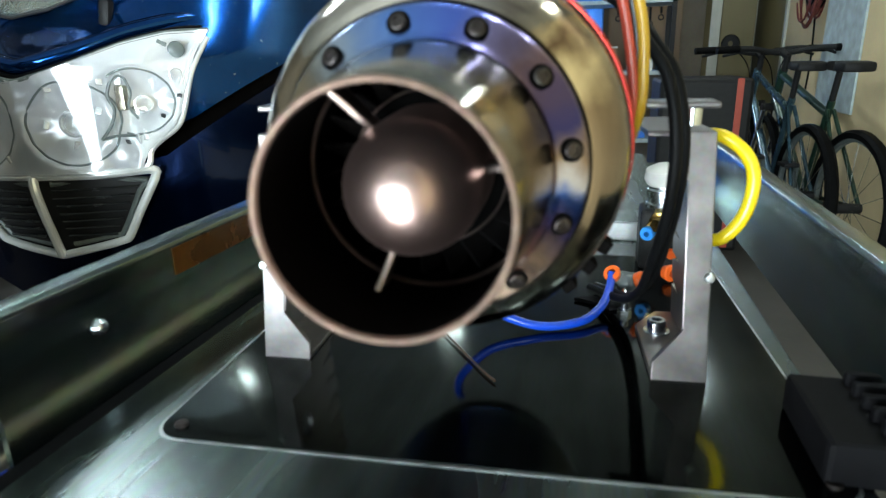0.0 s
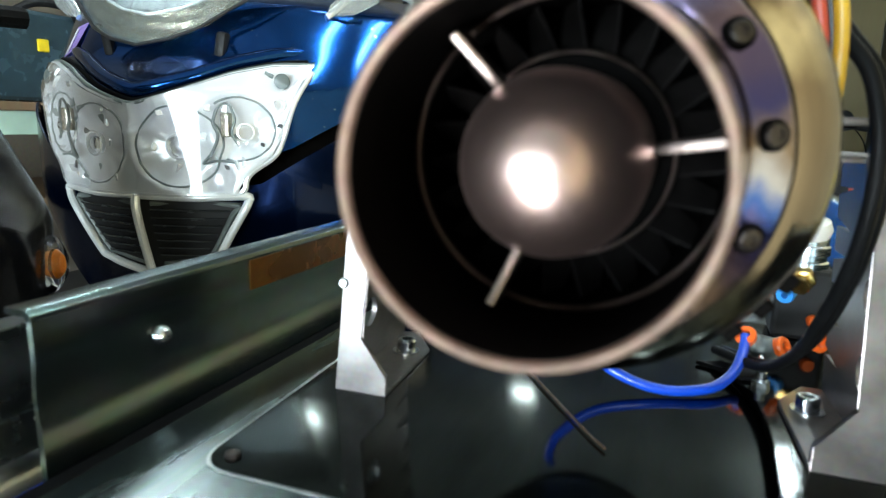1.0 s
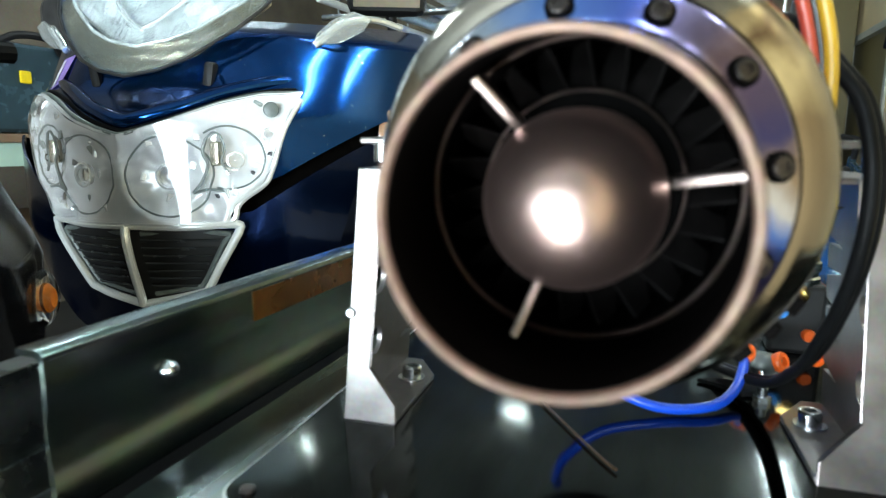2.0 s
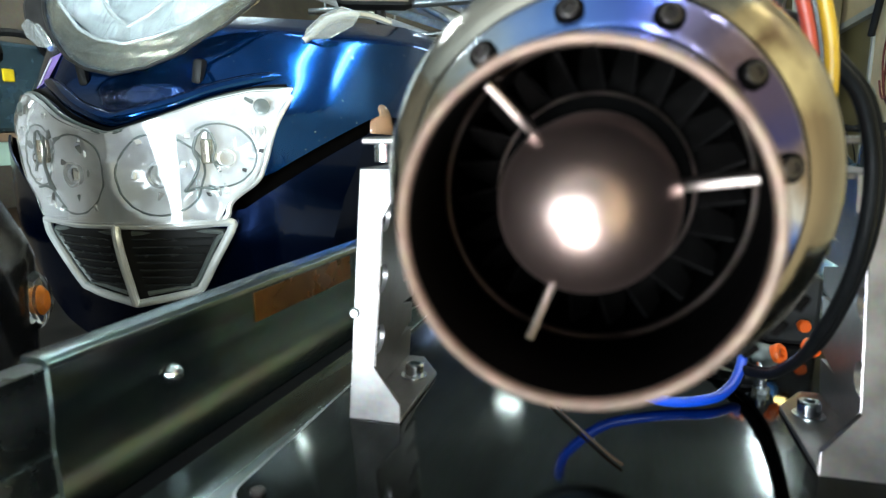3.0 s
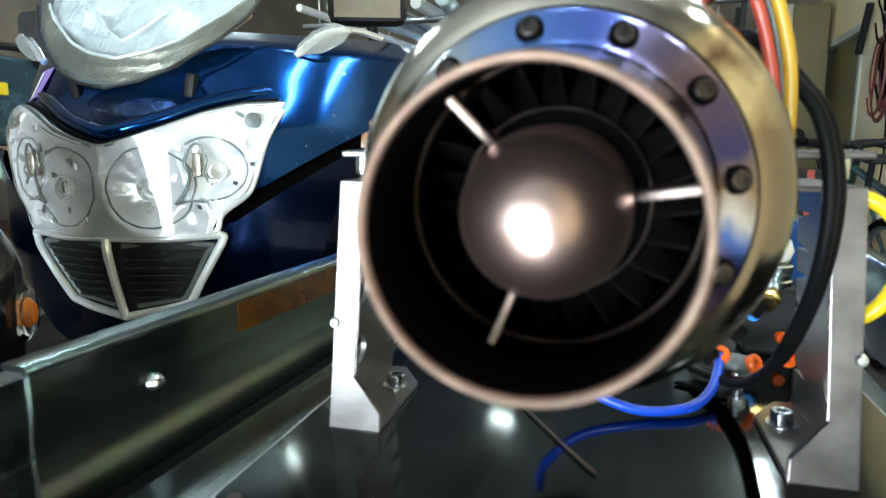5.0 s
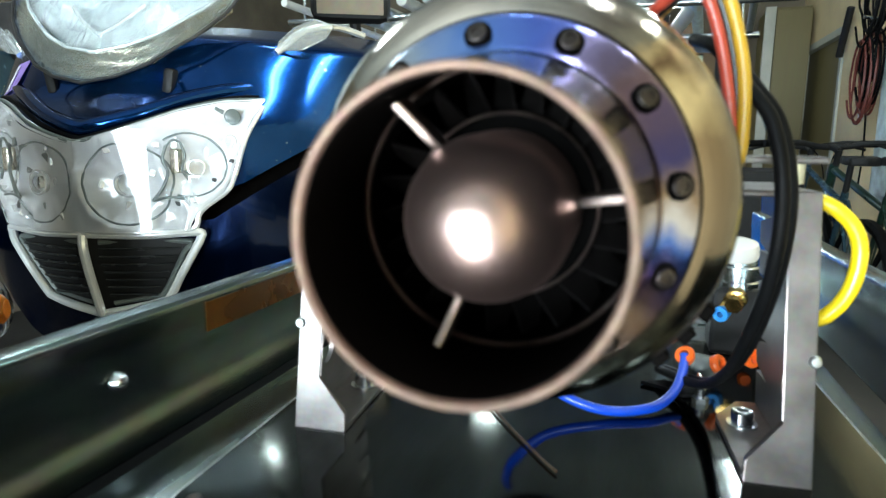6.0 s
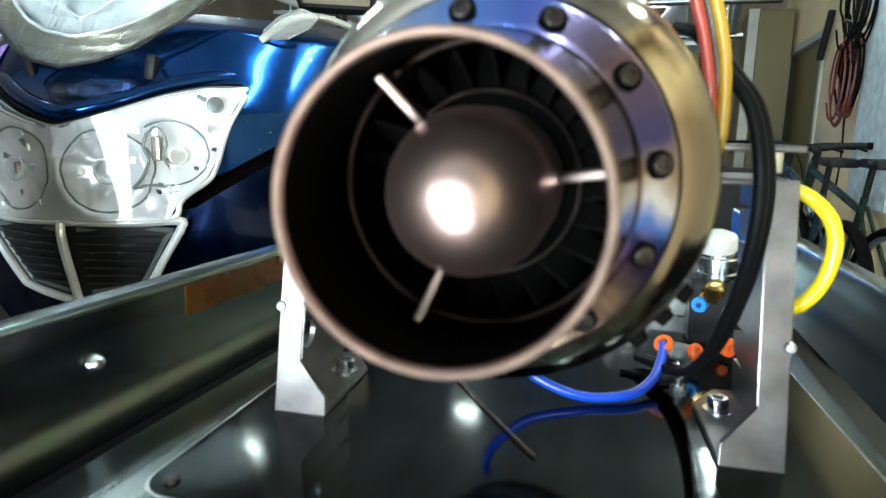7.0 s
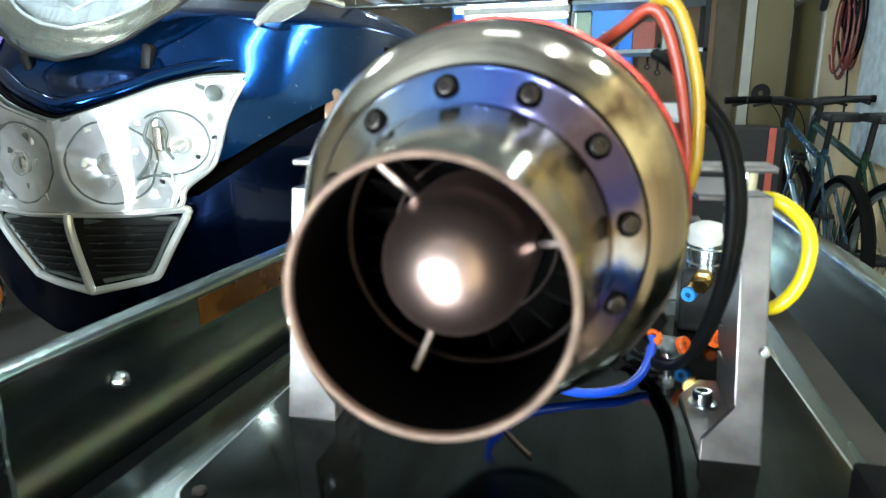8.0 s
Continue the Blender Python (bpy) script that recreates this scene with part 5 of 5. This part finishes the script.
strap = hose(bmesh.new(), [(X1 - 0.02, 4.35, 1.3), (X1 - 0.02, 4.33, 1.0), (X1 - 0.03, 4.2, 0.8), (X1 - 0.02, 4.1, 0.2), (X1 - 0.02, 4.12, -0.1)], 0.005, 6)
tagged(part("hanging_cable", strap, M_RUBBER), "thin black cable hanging down the cream wall", "cable")
bar = rod(bmesh.new(), (X1 - 0.04, 4.55, 1.02), (X1 - 0.04, 4.70, 0.74), 0.022)
tagged(part("hanging_bar", bar, M_BLACK), "short black bar hanging on the wall", "bar")
sheet = thing("wall_sheet", pose(X1, 3.40, -0.15), "pale blue speckled sheet fixed on the cream wall", "sheet")
part("sheet", boxed(-0.012, -0.001, 0.0, 0.55, 0.0, 1.15, 0.002), M_SHEET, sheet)
sock = thing("wall_socket", pose(X1, 4.25, 0.36), "small white socket on the cream wall", "socket")
part("plate", boxed(-0.012, -0.0005, -0.04, 0.04, -0.04, 0.04, 0.004), M_WHITE, sock)


# ---- bicycles ----
def bicycle(m, paint, label):
    """A mountain bike along its own +x, standing at z = 0."""
    th = thing("bicycle", m, label, "bicycle", "bicycles by the wall")
    R2, A, B = 0.33, Vector((0, 0, 0.33)), Vector((1.08, 0, 0.33))
    for c in (A, B):
        bm = bmesh.new()
        lathe(bm, [(R2 - 0.035, -0.022), (R2 - 0.012, -0.026), (R2, -0.012), (R2, 0.012), (R2 - 0.012, 0.026), (R2 - 0.035, 0.022)], 48, Matrix.Translation(c), True)
        w = part("wheel", bm, M_RUBBER, th, "black knobbly tyre")
        part("rim", lathe(bmesh.new(), [(R2 - 0.05, -0.010), (R2 - 0.034, -0.013), (R2 - 0.034, 0.013), (R2 - 0.05, 0.010)], 40, Matrix.Translation(c), True), M_GREY, w)
        bm = bmesh.new()
        for k in range(16):
            a = 2 * math.pi * k / 16
            rod(bm, c + Vector((0, 0.01 * (-1) ** k, 0)), c + Vector(((R2 - 0.045) * math.cos(a), 0, (R2 - 0.045) * math.sin(a))), 0.0014, 5)
        part("spokes", bm, M_ZINC, w)
        bm = bmesh.new()
        rod(bm, c + Vector((0, -0.05, 0)), c + Vector((0, 0.05, 0)), 0.022)
        part("hub", bm, M_BLACK, w)
    bb, st, hd, hb = Vector((0.43, 0, 0.30)), Vector((0.28, 0, 0.76)), Vector((0.86, 0, 0.86)), Vector((0.90, 0, 0.74))
    bm = bmesh.new()
    for p, q, r in ((bb, st, 0.017), (st + Vector((0.02, 0, -0.06)), hd, 0.018), (bb, hb, 0.022), (hd + Vector((-0.01, 0, 0.03)), hb + Vector((0.01, 0, -0.03)), 0.022)):
        rod(bm, p, q, r, 14)
    for s in (-0.045, 0.045):
        rod(bm, bb + Vector((0, s * 0.6, 0)), A + Vector((0, s, 0)), 0.010, 10)
        rod(bm, st + Vector((0, s * 0.3, -0.04)), A + Vector((0, s, 0)), 0.009, 10)
    part("frame", bm, paint, th)
    for s in (-0.05, 0.05):
        bm = bmesh.new()
        rod(bm, hb + Vector((0.0, s, -0.06)), B + Vector((0, s, 0)), 0.018, 14, 0.013)
        part("fork_leg", bm, M_ZINC, th, "bright fork leg")
    bm = bmesh.new()
    rod(bm, hb + Vector((0, -0.07, -0.05)), hb + Vector((0, 0.07, -0.05)), 0.02)
    part("fork_crown", bm, M_BLACK, th)
    bm = bmesh.new()
    rod(bm, hd + Vector((-0.02, 0, 0.02)), hd + Vector((-0.045, 0, 0.10)), 0.016)
    rod(bm, hd + Vector((-0.045, 0, 0.09)), hd + Vector((0.035, 0, 0.115)), 0.018)
    part("stem", bm, M_BLACK, th)
    part("handlebar", hose(bmesh.new(), [hd + Vector((-0.04, -0.35, 0.13)), hd + Vector((0.0, -0.18, 0.135)), hd + Vector((0.035, -0.05, 0.115)), hd + Vector((0.035, 0.05, 0.115)), hd + Vector((0.0, 0.18, 0.135)), hd + Vector((-0.04, 0.35, 0.13))], 0.015, 10), M_BLACK, th)
    for s in (-1, 1):
        bm = bmesh.new()
        rod(bm, hd + Vector((-0.025, s * 0.24, 0.134)), hd + Vector((-0.042, s * 0.36, 0.130)), 0.019)
        part("grip", bm, M_RUBBER, th)
        bm = bmesh.new()
        rod(bm, hd + Vector((0.0, s * 0.20, 0.125)), hd + Vector((0.05, s * 0.30, 0.10)), 0.008)
        part("brake_lever", bm, M_BLACK, th)
        part("brake_cable", hose(bmesh.new(), [hd + Vector((0.01, s * 0.19, 0.125)), hd + Vector((0.12, s * 0.10, 0.13)), hd + Vector((0.10, s * 0.02, 0.02)), hb + Vector((0.03, 0, -0.1))], 0.0035, 6), M_RUBBER, th)
    bm = bmesh.new()
    rod(bm, st, st + Vector((-0.035, 0, 0.14)), 0.014)
    part("seat_post", bm, M_BLACK, th)
    bm = slab(bmesh.new(), [(-0.17, 0.0), (-0.16, 0.065), (-0.09, 0.075), (0.0, 0.03), (0.11, 0.018), (0.12, 0.0), (0.11, -0.018), (0.0, -0.03), (-0.09, -0.075), (-0.16, -0.065)], lambda a, b, c: (0.24 + a, b, 0.895 + c - 0.3 * a * a), 0.04, 0.012)
    part("saddle", bm, M_BLACK, th, "black saddle")
    bm = lathe(bmesh.new(), [(0.02, -0.004), (0.085, -0.004), (0.09, 0), (0.085, 0.004), (0.02, 0.004)], 28, Matrix.Translation(bb + Vector((0, -0.05, 0))), True)
    part("chainring", bm, M_GREY, th)
    for p, q in (((0, -0.06, 0), (0.06, -0.07, -0.16)), ((0, 0.05, 0), (-0.06, 0.07, 0.16))):
        part("crank", rod(bmesh.new(), bb + Vector(p), bb + Vector(q), 0.011), M_GREY, th)
    for v in (Vector((0.06, -0.11, -0.16)), Vector((-0.06, 0.11, 0.16))):
        part("pedal", boxed(bb.x + v.x - 0.045, bb.x + v.x + 0.045, v.y - 0.035, v.y + 0.035, bb.z + v.z - 0.01, bb.z + v.z + 0.01, 0.004), M_BLACK, th)
    return th


bicycle(pose(1.02, 3.05, FLOOR, 0, 0, 94), M_FRAME, "blue-grey mountain bike standing by the cream wall")
bicycle(pose(1.13, 2.80, FLOOR, 0, 0, 97), M_GFRAME, "dark green bicycle leaning by the cream wall")
